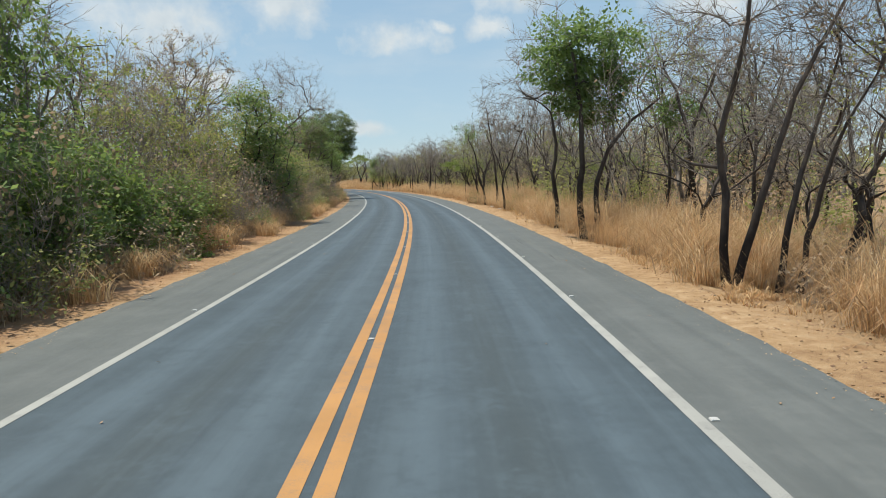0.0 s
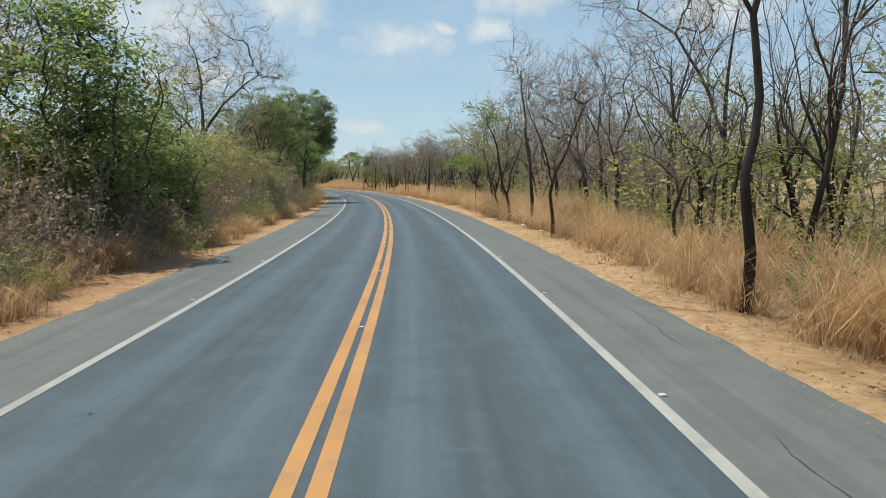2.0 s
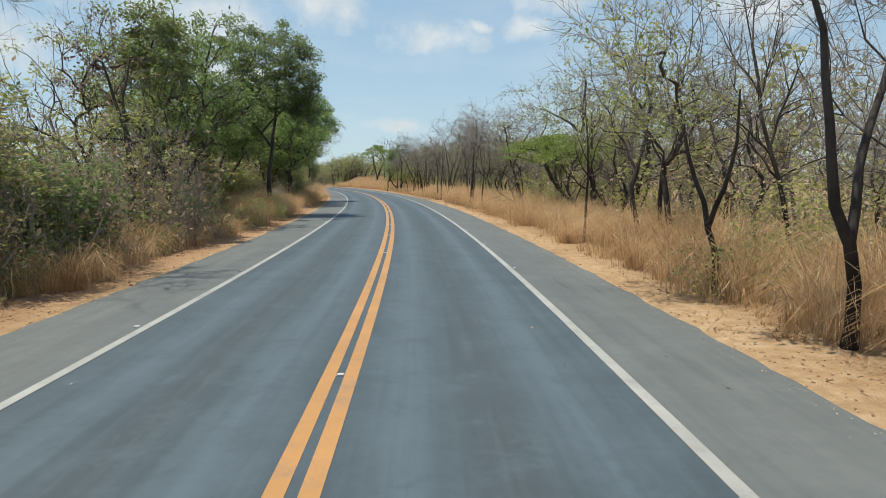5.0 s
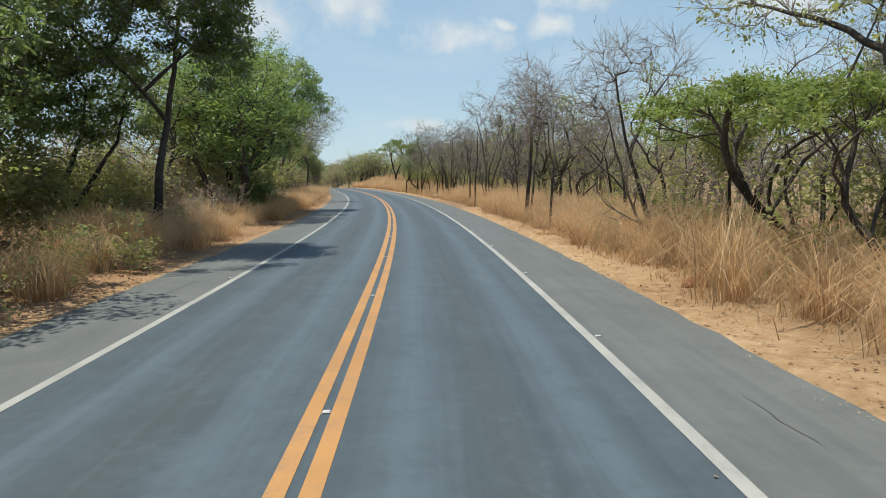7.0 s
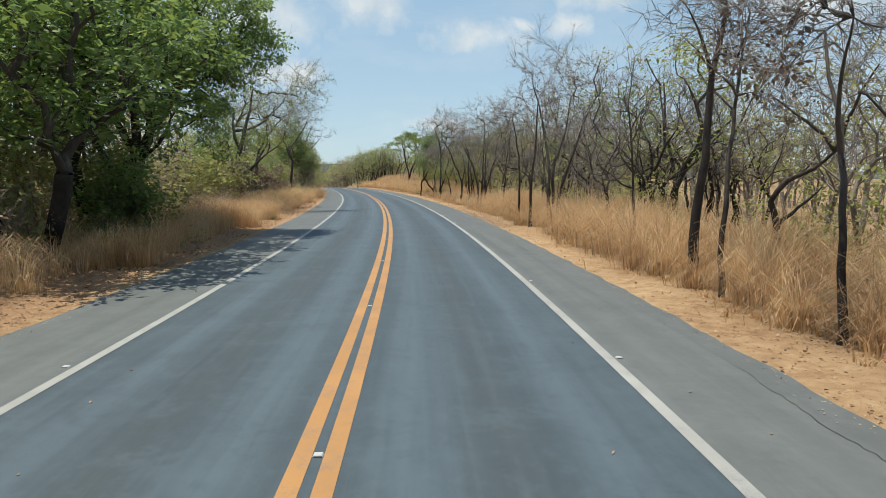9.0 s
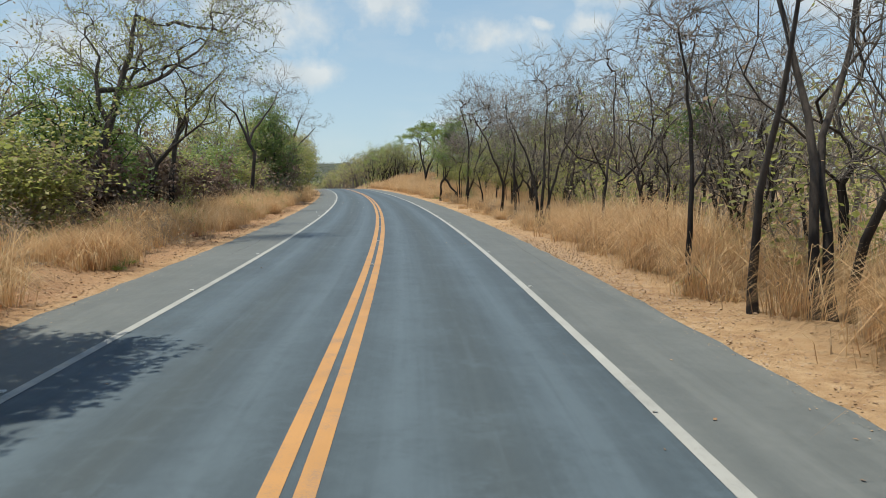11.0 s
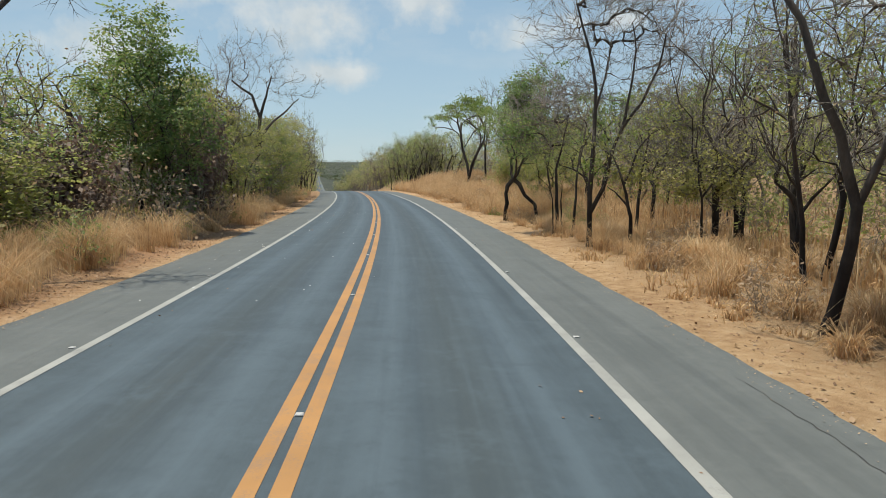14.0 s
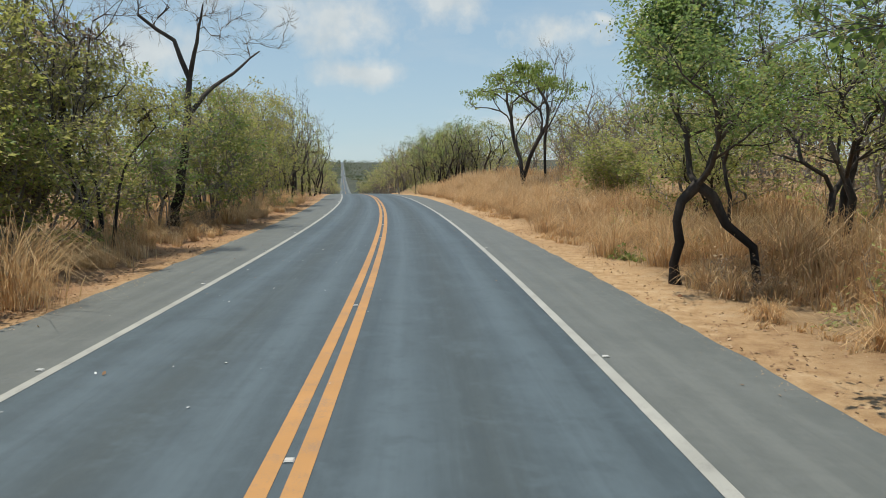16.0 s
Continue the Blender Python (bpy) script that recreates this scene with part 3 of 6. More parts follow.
def grown(name, label, s, lat, turn, stems, lobes, thin=0.52, group="trees along the verge"):
    """A tree of its own shape. Stems: foot aside and up, girth, length and the lean of its pieces in degrees.
    Lobes of the crown: place aside and up, half width, half height, number of boughs and what they bear (T bare twigs, else leaves)."""
    rng = np.random.default_rng(int(s * 10) + 7)
    pos, head, mother, base_r, runs = [], [], [], [], []

    def add(p, d, m, r):
        pos.append(p)
        head.append(d)
        mother.append(m)
        base_r.append(r)
        return len(pos) - 1

    limbs = []
    for k, (u, z, girth, length, leans) in enumerate(stems):
        if k == 0 and z > 0:
            leans = (0,) * max(1, round(z * len(leans) / length)) + leans
            length, z = length + z, 0.0
        n, girth = len(leans), girth * 0.78
        p = np.array((u, 0.0, z - (0.25 if z == 0 else 0.0)))
        tilt, depth = rng.normal(0, 0.1), 0.0
        if k and z > 0:
            near = int(np.argmin([np.linalg.norm(q - p) for q in pos]))
            p = pos[near]
            tilt = rng.choice((-1, 1)) * rng.uniform(0.15, 0.45)
        pts, rad = [p], [girth]
        i = add(p, np.array((0, 0, 1.0)), -1, girth)
        for j, a in enumerate(leans):
            tilt += rng.normal(0, 0.1)
            for half in (0, 1):
                d = np.array((math.sin(radians(a)), tilt, math.cos(radians(a)))) + rng.normal(0, 0.07, 3)
                d /= np.linalg.norm(d)
                p = p + d * (length + (0.25 if z == 0 else 0)) / (2 * n)
                r = girth * (1 - 0.72 * ((j * 2 + half + 1) / (2 * n)) ** 1.1)
                i = add(p, d, i, r)
                pts.append(p)
                rad.append(r)
        limbs.append((np.array(pts), np.array(rad), 0 if z == 0 else 1))
    stem_nodes = len(pos)
    low = np.array([q[2] for q in pos])
    low = np.where(low < 0.3 * low.max(), 4.0, 0.0)
    ends, owner = [], []
    for k, (u, z, ru, rz, n, bears) in enumerate(lobes):
        n = int(n * 0.62) if "T" in bears else int(n * 1.25)
        v = rng.normal(size=(n, 3))
        v *= (rng.random(n) ** 0.4 / np.linalg.norm(v, axis=1))[:, None]
        ends += list(v * (ru, max(ru, rz), rz) * (1.45 if "T" in bears else 1.25) + (u, rng.normal(0, 0.25 * ru), z))
        owner += [bears] * n
    order = sorted(range(len(ends)), key=lambda i: min(np.linalg.norm(ends[i] - q) for q in pos[:stem_nodes]))
    far_cost = list(low)
    finished = []
    for e in order:
        p = ends[e]
        cloud = np.array(pos)
        far = np.linalg.norm(cloud - p, axis=1)
        q = int(np.argmin(far + np.array(far_cost) + np.where(cloud[:, 2] > p[2] + 0.3, 0.8, 0.0)))
        gap = far[q]
        n = int(np.clip(gap / 0.35, 2, 6))
        mid = pos[q] + head[q] * gap * 0.35 + (p - pos[q]) * 0.2 + rng.normal(0, 0.14, 3) * gap
        run, i = [q], q
        for j in range(1, n + 1):
            f = j / n
            x = pos[q] * (1 - f) ** 2 + mid * 2 * f * (1 - f) + p * f * f
            if j < n:
                x = x + rng.normal(0, 0.07, 3) * gap / n ** 0.5
            d = x - pos[i]
            i = add(x, d / (np.linalg.norm(d) + 1e-9), i, 0.0)
            far_cost.append(far_cost[q] * 0.5 + 0.35 * gap * f)
            run.append(i)
        finished.append((run, owner[e]))
    load = np.zeros(len(pos))
    for run, b in finished:
        load[run[-1]] += 1
    for i in range(len(pos) - 1, stem_nodes - 1, -1):
        load[mother[i]] += load[i]
    most = 0.78 * max(g[2] for g in stems)
    tips = {}
    for run, b in finished:
        r = 0.0075 * np.maximum(load[run], 1) ** thin
        r[0] = min(r[1] * 1.1, base_r[run[0]] if base_r[run[0]] else 1)
        r[-1] = 0.005
        limbs.append((np.array([pos[i] for i in run]), np.minimum(r, most * 0.6), 1 if r[1] > 0.03 else 2))
        tips.setdefault(b, []).append(pos[run[-1]])
        bare = "T" in b
        for j in range(1, len(run)):
            for k in range((3 if bare else 1) if j == len(run) - 1 else (2 if bare else 0)):
                d = turned(rng, head[run[j]], rng.uniform(0.2, 0.85))
                d[2] += 0.12
                ln, a = rng.uniform(0.35, 1.0), pos[run[j]]
                limbs.append((np.array((a, a + d * ln)), np.array((0.009, 0.004)), 4))
                for w in range(2):
                    c = a + d * ln * rng.uniform(0.3, 0.8)
                    limbs.append((np.array((c, c + turned(rng, d, rng.uniform(0.3, 0.75)) * ln * 0.6)), np.array((0.0065, 0.0035)), 4))
    root = thing(name, label, "tree", group)
    for nm, pick, sides, mat in (("trunk", lambda l: l < 2, (9, 6), M_PALE if "bleached" in label else M_BARK), ("crown", lambda l: l >= 2, (3,), M_TWIG)):
        v, f = tubes([x for x in limbs if pick(x[2])], sides)
        ob = part(nm, mesh_of(nm, v, f, mat, None, True), root)
        if nm == "crown":
            tagged(ob, kind="stuff")
    leaves = {}
    for b, pts in tips.items():
        share = len(b.replace("T", ""))
        for c in b.replace("T", ""):
            leaves.setdefault(c, [[], []])[0 if "T" not in b else 1].extend(pts)
    for c, (full, loose) in leaves.items():
        mat, per, radius, size = LEAFAGE[c]
        vs, fs, base = [], [], 0
        for pts, k in ((full, 1.0), (loose, 0.5)):
            if pts:
                v, f = tufted(rng, np.array(pts), max(3, int(per * k)), radius, size)
                fs += [tuple(base + j for j in q) for q in f]
                vs.append(v)
                base += len(v)
        tagged(part("foliage", mesh_of("foliage", np.concatenate(vs), fs, mat), root), kind="stuff")
    x, y = place(s, lat)
    root.matrix_basis = pose(float(x), float(y), float(ground_z(s, lat)), 0, 0, turn)
    return root


LEAFAGE.update(y=(M_YELLOWED, 34, 0.42, 0.06), g=(M_GREEN, 62, 0.5, 0.092), k=(M_DARK, 110, 0.5, 0.08), b=(M_BRIGHT, 36, 0.45, 0.055), o=(M_OLIVE, 36, 0.45, 0.055), d=(M_DRY, 14, 0.3, 0.05), r=(M_RUST, 26, 0.28, 0.075), l=(M_LILAC, 9, 0.3, 0.06))


SIZE = {}


def shaft(name, label, category, seed, height, width, leaf=None, per=0, spread=0.2, size=0.1, bark=None, twig_level=3, leaf_level=2,
          along=1, leaf_share=1.0, droop=0.3, long=1.7, two=None, limbs=None, **form):
    """A woody plant: trunk with its limbs, crown of fine twigs, and foliage, scaled to its height and crown width."""
    rng = np.random.default_rng(seed)
    if limbs is None:
        limbs = skeleton_of(rng, **form)
        every = np.concatenate([p for p, r, l in limbs])
        k = height / np.percentile(every[:, 2], 99.7)
        kw = width / 2 / np.percentile(np.hypot(every[:, 0], every[:, 1]), 96)
        limbs = [(p * (kw, kw, k), r, l) for p, r, l in limbs]
    root = thing(name, label, category)
    bark, twig = (M_STALK, M_STALK) if bark is M_TWIG else (bark or M_BARK, M_TWIG)
    for nm, pick, sides, mat in (("trunk", lambda l: l < twig_level, (7, 5, 4, 3), bark), ("crown", lambda l: l >= twig_level, (3,), twig)):
        chosen = [x for x in limbs if pick(x[2])]
        if chosen:
            v, f = tubes(chosen, sides)
            ob = part(nm, mesh_of(nm, v, f, mat, None, True), root)
            if nm == "crown":
                tagged(ob, kind="stuff")
    for mat, per_tip in ((leaf, per), *(two or ())):
        if mat is None:
            continue
        pts = [x[0][-along:] for x in limbs if x[2] >= leaf_level and rng.random() < leaf_share]
        v, f = leaf_cloud(rng, np.concatenate(pts), per_tip, spread, size, droop, long)
        tagged(part("foliage", mesh_of("foliage", v, f, mat), root), kind="stuff")
    SIZE[root.name] = (height, width)
    return root


KINDS = {}


def kinds(key, count, maker):
    KINDS[key] = [maker(i) for i in range(count)]


DRY = "leafless savanna tree with dark crooked limbs and grey twigs"
kinds("bare", 6, lambda i: crown_tree("bare_tree", DRY, "tree", 10 + i, 8.0, 6.0, 0.3, 120, ((M_DRY, 2, 0.3, 0.05, 0.4),), r0=0.105, fork=(0.2, 0.3, 0.38, 0.25, 0.33, 0.22)[i],
      shape="vase", lean=(0.05, 0.2, 0.03, 0.12, 0.0, 0.25)[i], twigs=4, twig=0.48, wander=0.17, stems=1 + (i % 3 == 2), thin=0.55, straight=0.5))
kinds("multi", 4, lambda i: shaft("bare_tree", "many-stemmed leafless tree with dark trunks and fine grey twigs", "tree", 30 + i, 8.0, 6.4, M_DRY, 1, 0.06, 0.05,
      length=4.0, r0=0.085, levels=5, kids=(4, 4, 4, 6), stems=3 + i % 2, bare=0.32, angle=(0.45, 1.05), wiggle=0.16, lean=0.28, stem_gap=0.22, leaf_level=4, leaf_share=0.25))
kinds("slim", 4, lambda i: shaft("bare_tree", "slender leafless tree with a thin dark trunk", "tree", 50 + i, 8.0, 4.0, M_DRY, 1, 0.06, 0.06,
      length=5.0, r0=0.075, levels=4, kids=(8, 6, 7), bare=0.42, angle=(0.5, 1.05), wiggle=0.16, twig_level=3, lean=0.1, shrink=(0.36, 0.55, 0.6, 0.6), leaf_level=3, leaf_share=0.3))
kinds("sparse", 4, lambda i: crown_tree("thin_leaved_tree", "crooked tree with dark limbs and a thin olive-yellow crown", "tree", 70 + i, 7.5, 6.4, 0.34, 90,
      ((M_OLIVE, 30, 0.4, 0.062, 0.85), (M_BRIGHT, 12, 0.3, 0.06, 0.3)), r0=0.11, fork=0.26, shape=("vase", "ball")[i % 2], lean=0.08, twigs=2, twig=0.45, wander=0.19, thin=0.53, stems=1 + i % 2))
kinds("green", 3, lambda i: crown_tree("leafy_tree", "green broad-leaved tree with dark trunks", "tree", 90 + i, 8.5, 6.0, 0.28, 200,
      ((M_GREEN, 46, 0.5, 0.085, 0.9), (M_BRIGHT, 30, 0.5, 0.08, 0.55)), r0=0.14, fork=0.27, lean=0.08, wander=0.15, stems=2))
kinds("shade", 3, lambda i: crown_tree("leafy_tree", "dense dark-green shade tree with a round crown", "tree", 110 + i, 9.5, 8.6, 0.24, 210,
      ((M_DARK, 40, 0.55, 0.088, 0.85), (M_GREEN, 42, 0.55, 0.085, 0.7)), r0=0.2, fork=0.24, wander=0.17, stems=1 + (i == 1)))
kinds("high", 1, lambda i: crown_tree("leafy_tree", "tall tree with a high loose green crown", "tree", 128, 9.5, 7.4, 0.5, 100,
      ((M_GREEN, 26, 0.5, 0.1, 0.85), (M_BRIGHT, 16, 0.5, 0.1, 0.6)), r0=0.13, fork=0.42, shape="dome", lean=0.1, wander=0.18, twigs=1))
kinds("weed", 2, lambda i: shaft("green_weed", "small green weed growing on the sandy verge", "weed", 420 + i, 0.4, 0.7, M_BRIGHT, 3, 0.05, 0.06,
      M_TWIG, length=0.3, r0=0.006, levels=2, kids=(7,), bare=0.1, angle=(0.4, 1.1), twig_level=1, leaf_level=1, stems=8, lean=0.8, stem_gap=0.06))
kinds("column", 2, lambda i: crown_tree("vine_covered_tree", "tree overgrown with green climbing vines", "tree", 130 + i, 9.5, 4.2, 0.02, 260,
      ((M_GREEN, 44, 0.55, 0.085, 0.92), (M_OLIVE, 22, 0.52, 0.08, 0.6), (M_DARK, 22, 0.5, 0.08, 0.4)), r0=0.12, fork=0.3, wander=0.12, stems=2, twigs=1))
kinds("umbrella", 2, lambda i: crown_tree("umbrella_acacia", "umbrella-shaped acacia with a flat feathery green crown", "tree", 150 + i, 6.0, 7.0, 0.68, 130,
      ((M_BRIGHT, 46, 0.42, 0.075, 0.95), (M_OLIVE, 12, 0.4, 0.07, 0.5)), r0=0.12, fork=0.35, shape="flat", lean=0.35, wander=0.2, stems=1 + i, flat=0.4))
kinds("acacia", 1, lambda i: crown_tree("umbrella_acacia", "leaning acacia with a flat feathery bright-green crown", "tree", 158, 5.2, 8.0, 0.68, 150,
      ((M_BRIGHT, 100, 0.48, 0.062, 0.95),), r0=0.15, fork=0.5, shape="flat", lean=0.85, wander=0.15, aim=3.0, flat=0.3))
kinds("bush", 3, lambda i: shaft("green_bush", "green leafy roadside bush with thin stems", "bush", 170 + i, 3.5, 3.6, M_GREEN, 5, 0.22, 0.085,
      M_TWIG, length=2.2, r0=0.022, levels=3, kids=(9, 8), bare=0.1, angle=(0.4, 1.1), twig_level=1, leaf_level=1, along=2, stems=7, lean=0.45, stem_gap=0.3, two=((M_BRIGHT, 2),)))
kinds("olive", 4, lambda i: shaft("olive_bush", "yellow-green thicket bush with thin grey stems", "bush", 190 + i, 3.5, 3.8, M_OLIVE, 5, 0.24, 0.075,
      M_TWIG, length=2.2, r0=0.022, levels=3, kids=(9, 8), bare=0.1, angle=(0.4, 1.1), twig_level=1, leaf_level=1, along=2, stems=7, lean=0.45, stem_gap=0.3, two=((M_DRY, 1), (M_YELLOWED, 2))))
kinds("brush", 3, lambda i: shaft("dry_bush", "dry brown brushwood with tangled grey twigs", "bush", 210 + i, 2.6, 3.4, M_DRY, 1, 0.15, 0.08,
      M_TWIG, length=1.8, r0=0.018, levels=4, kids=(5, 4, 5), bare=0.1, angle=(0.5, 1.2), wiggle=0.3, twig_level=1, leaf_level=3, stems=9, lean=0.7, stem_gap=0.35, leaf_share=0.8))
kinds("rust", 2, lambda i: shaft("dry_bush", "bush with shrivelled dark brown leaves", "bush", 230 + i, 3.8, 4.2, M_RUST, 6, 0.2, 0.12,
      M_TWIG, length=2.4, r0=0.025, levels=3, kids=(9, 8), bare=0.1, twig_level=1, leaf_level=1, along=2, stems=8, lean=0.5, stem_gap=0.3, droop=0.9))
kinds("thick", 2, lambda i: crown_tree("green_thicket", "tall green thicket of thin stems hung with creepers", "thicket", 250 + i, 8.0, 4.6, 0.06, 150,
      ((M_GREEN, 30, 0.4, 0.09, 0.5), (M_BRIGHT, 24, 0.4, 0.085, 0.34)), M_TWIG, r0=0.06, fork=0.24, wander=0.2, stems=9, twigs=4, twig=0.6))
kinds("olive_thick", 3, lambda i: crown_tree("olive_thicket", "tall yellow-green thicket of thin grey stems", "thicket", 260 + i, 7.0, 4.8, 0.08, 130,
      ((M_OLIVE, 30, 0.42, 0.072, 0.55), (M_BRIGHT, 20, 0.4, 0.07, 0.25), (M_DRY, 10, 0.45, 0.06, 0.4)), M_TWIG, r0=0.06, fork=0.2, wander=0.2, stems=8, twigs=4, twig=0.6))
kinds("olive_full", 3, lambda i: crown_tree("olive_thicket", "dense sunlit yellow-green thicket of thin grey stems", "thicket", 265 + i, 7.0, 4.8, 0.06, 170,
      ((M_YELLOWED, 36, 0.46, 0.075, 0.85), (M_BRIGHT, 22, 0.44, 0.072, (0.15, 0.45, 0.25)[i]), (M_DRY, 10, 0.45, 0.06, 0.4)), M_TWIG, r0=0.06, fork=0.18, wander=0.2, stems=6, twigs=2, twig=0.5))
kinds("low_olive", 2, lambda i: shaft("olive_bush", "low yellow-green bush at the edge of the thicket", "bush", 400 + i, 1.6, 2.0, M_OLIVE, 4, 0.1, 0.045,
      M_TWIG, length=1.0, r0=0.012, levels=3, kids=(5, 6), bare=0.1, angle=(0.4, 1.1), twig_level=1, leaf_level=1, stems=6, lean=0.5, stem_gap=0.2, two=((M_GREEN, 2),)))
kinds("low_brush", 3, lambda i: shaft("dry_bush", "low dry brushwood with curled brown leaves", "bush", 410 + i, 1.6, 2.2, (M_DRY, M_OLIVE, M_DRY)[i], 2, 0.12, 0.06,
      M_TWIG, length=1.0, r0=0.012, levels=3, kids=(5, 7), bare=0.1, angle=(0.5, 1.2), wiggle=0.3, twig_level=1, leaf_level=2, stems=7, lean=0.7, stem_gap=0.25))
kinds("round", 2, lambda i: crown_tree("bare_tree", "round-crowned tree with fine branches and few withered leaves", "tree", 270 + i, 15.5, 10.6, 0.5, 330,
      ((M_DRY, 16, 0.42, 0.085, 0.8), (M_OLIVE, 10, 0.42, 0.085, 0.6), (M_RUST, 10, 0.4, 0.085, 0.6)), r0=0.24, fork=0.34, shape="dome", wander=0.13, twigs=3, twig=0.7))
kinds("pale", 1, lambda i: shaft("fallen_tree", "leaning dead tree with pale bleached limbs", "tree", 290, 4.5, 6.0, bark=M_PALE, length=4.0, r0=0.09, levels=5, kids=(5, 4, 4, 3),
      bare=0.3, lean=0.9, wiggle=0.1))
# plainer kinds for the depth of the woods
kinds("wood_bare", 5, lambda i: crown_tree("bare_tree", "thin leafless tree in the dry woods", "tree", 310 + i, 7.0, 5.4, 0.25, 62, ((M_DRY, 3, 0.5, 0.06, 0.5),), (M_BARK, M_TWIG, M_BARK)[i % 3],
      r0=0.07, fork=0.25, shape=("vase", "ball")[i % 2], wander=0.18, stems=1 + i % 3, twigs=4, twig=0.7, thin=0.55))
kinds("wood_olive", 5, lambda i: crown_tree("thin_leaved_tree", "thin olive-crowned tree in the dry woods", "tree", 330 + i, 6.5, 5.6, (0.3, 0.25, 0.4, 0.3, 0.2)[i], 34,
      (((M_OLIVE, M_OLIVE, M_OLIVE, M_GREEN, M_OLIVE)[i], 44, 0.62, 0.066, 0.9), ((M_DRY, M_BRIGHT, M_BRIGHT, M_OLIVE, M_DRY)[i], 14, 0.6, 0.064, 0.5)), r0=0.09, fork=0.26, wander=0.2, stems=1 + i % 3))
kinds("wood_bush", 3, lambda i: shaft("dry_bush", "dry olive-brown underwood in the woods", "bush", 350 + i, 3.0, 4.0, (M_OLIVE, M_DRY, M_OLIVE)[i], (5, 3, 4)[i], 0.3, (0.1, 0.07, 0.09)[i],
      M_TWIG, length=2.0, r0=0.02, levels=3, kids=(4, 8), bare=0.1, angle=(0.4, 1.1), leaf_level=2, along=1, stems=6, lean=0.6, stem_gap=0.4, twig_level=1))

# sparer ones that are only seen deep in the woods
kinds("back_bare", 4, lambda i: crown_tree("bare_tree", "thin leafless tree deep in the woods", "tree", 360 + i, 7.0, 5.4, 0.25, 26, (), (M_TWIG, M_PALE, M_STALK)[i % 3],
      r0=0.085, fork=0.25, shape="vase", wander=0.2, stems=1 + i % 2, twigs=2, twig=0.9, thin=0.5))
kinds("back_olive", 3, lambda i: crown_tree("thin_leaved_tree", "thin olive tree deep in the woods", "tree", 370 + i, 6.5, 5.6, 0.3, 22,
      ((M_OLIVE, 16, 0.7, 0.14, 0.9), (M_DRY, 6, 0.7, 0.13, 0.6)), M_TWIG, r0=0.09, fork=0.26, wander=0.2))
kinds("back_bush", 2, lambda i: crown_tree("dry_bush", "underwood deep in the woods", "bush", 380 + i, 3.0, 4.0, 0.05, 16, (((M_OLIVE, M_DRY)[i], 18, 0.6, 0.13, 0.9),), M_TWIG, r0=0.03, fork=0.1, stems=5))

wild = random.Random(7)


def plant(key, s, lat, height, width=None, turn=None, variant=None, group="", label=""):
    """Sets a plant of a kind on the ground."""
    if height > 4.6:
        key = {"olive": "olive_full" if s > 180 or 30 < s < 75 else "olive_thick", "bush": "thick"}.get(key, key)
    pool = KINDS[key]
    src = pool[wild.randrange(len(pool)) if variant is None else variant]
    h0, w0 = SIZE[src.name]
    x, y = place(s, lat)
    k = height / h0
    kw = k if width is None else width / w0
    m = Matrix.Translation((float(x), float(y), float(ground_z(s, lat)))) @ pose(0, 0, 0, 0, 0, wild.uniform(0, 360) if turn is None else turn)
    return tagged(copy_thing(src, m @ Matrix.Diagonal((kw, kw, k, 1))), label, group=group)


# trees by the verge, each of its own shape
ROW = "trees along the verge"
LEAFLESS = "leafless savanna tree with dark crooked limbs and grey twigs"
SLENDER = "slender leafless tree with a thin dark trunk in dry grass"
LEAFY = "two-stemmed tree with a dense green crown and charred trunks"
THIN = "crooked tree with dark limbs and a thin olive-yellow crown"
WITHERED = "bare tree with bunches of shrivelled dark brown leaves"
CROOKED = "crooked leafless tree with thick twisted dark limbs"
PALE = "slender dead tree with a bleached grey trunk"
TALL = "tall leafless tree with dark forking limbs"
SHADY = "large green broad-leaved tree with dark forking trunks"
BLOSSOM = "dark-green tree with scattered lilac blossom and a slim trunk"
DOMED = "wide round-crowned tree with fine branches and few withered leaves"
YELLOWING = "low spreading tree with grey twigs and sparse yellow-green leaves"
CANOPY = "crowded tree with a yellow-green canopy over bare dark stems"
FEATHERY = "flat-crowned tree with fresh feathery green foliage"
GREENING = "tree with thin dark stems and a loose fresh green crown"
OLD = "old gnarled tree with dark limbs and few olive leaves"
grown("bare_tree", LEAFLESS, 14.5, 7.4, -23, ((0.0, 0.0, 0.132, 6.8, (-5, 0, -7, 10, 15, 8)), (0.1, 0.0, 0.132, 6.4, (14, 13, 10, 20, 26, 25)), (-0.1, 2.6, 0.06, 1.1, (-77, -79, -68, -49))),
      ((0.0, 5.5, 1.1, 1.2, 60, "T"), (1.4, 5.2, 1.2, 1.2, 60, "Td"), (0.4, 4.5, 0.8, 0.8, 25, "T"), (-0.8, 3.1, 0.5, 0.4, 10, "T"), (0.8, 7.4, 1.6, 1.1, 50, "T")))
grown("bare_tree", LEAFLESS, 14.9, 8.7, -26, ((0.0, 0.0, 0.112, 5.7, (7, 9, 12, 15, 15, 15)), (0.4, 0.0, 0.098, 4.9, (6, 9, 14, 18, 27))),
      ((1.1, 5.6, 1.3, 1.3, 70, "T"), (0.4, 4.1, 0.8, 0.8, 30, "T"), (1.7, 4.8, 1.0, 1.1, 40, "To"), (0.8, 7.4, 1.6, 1.1, 50, "T")))
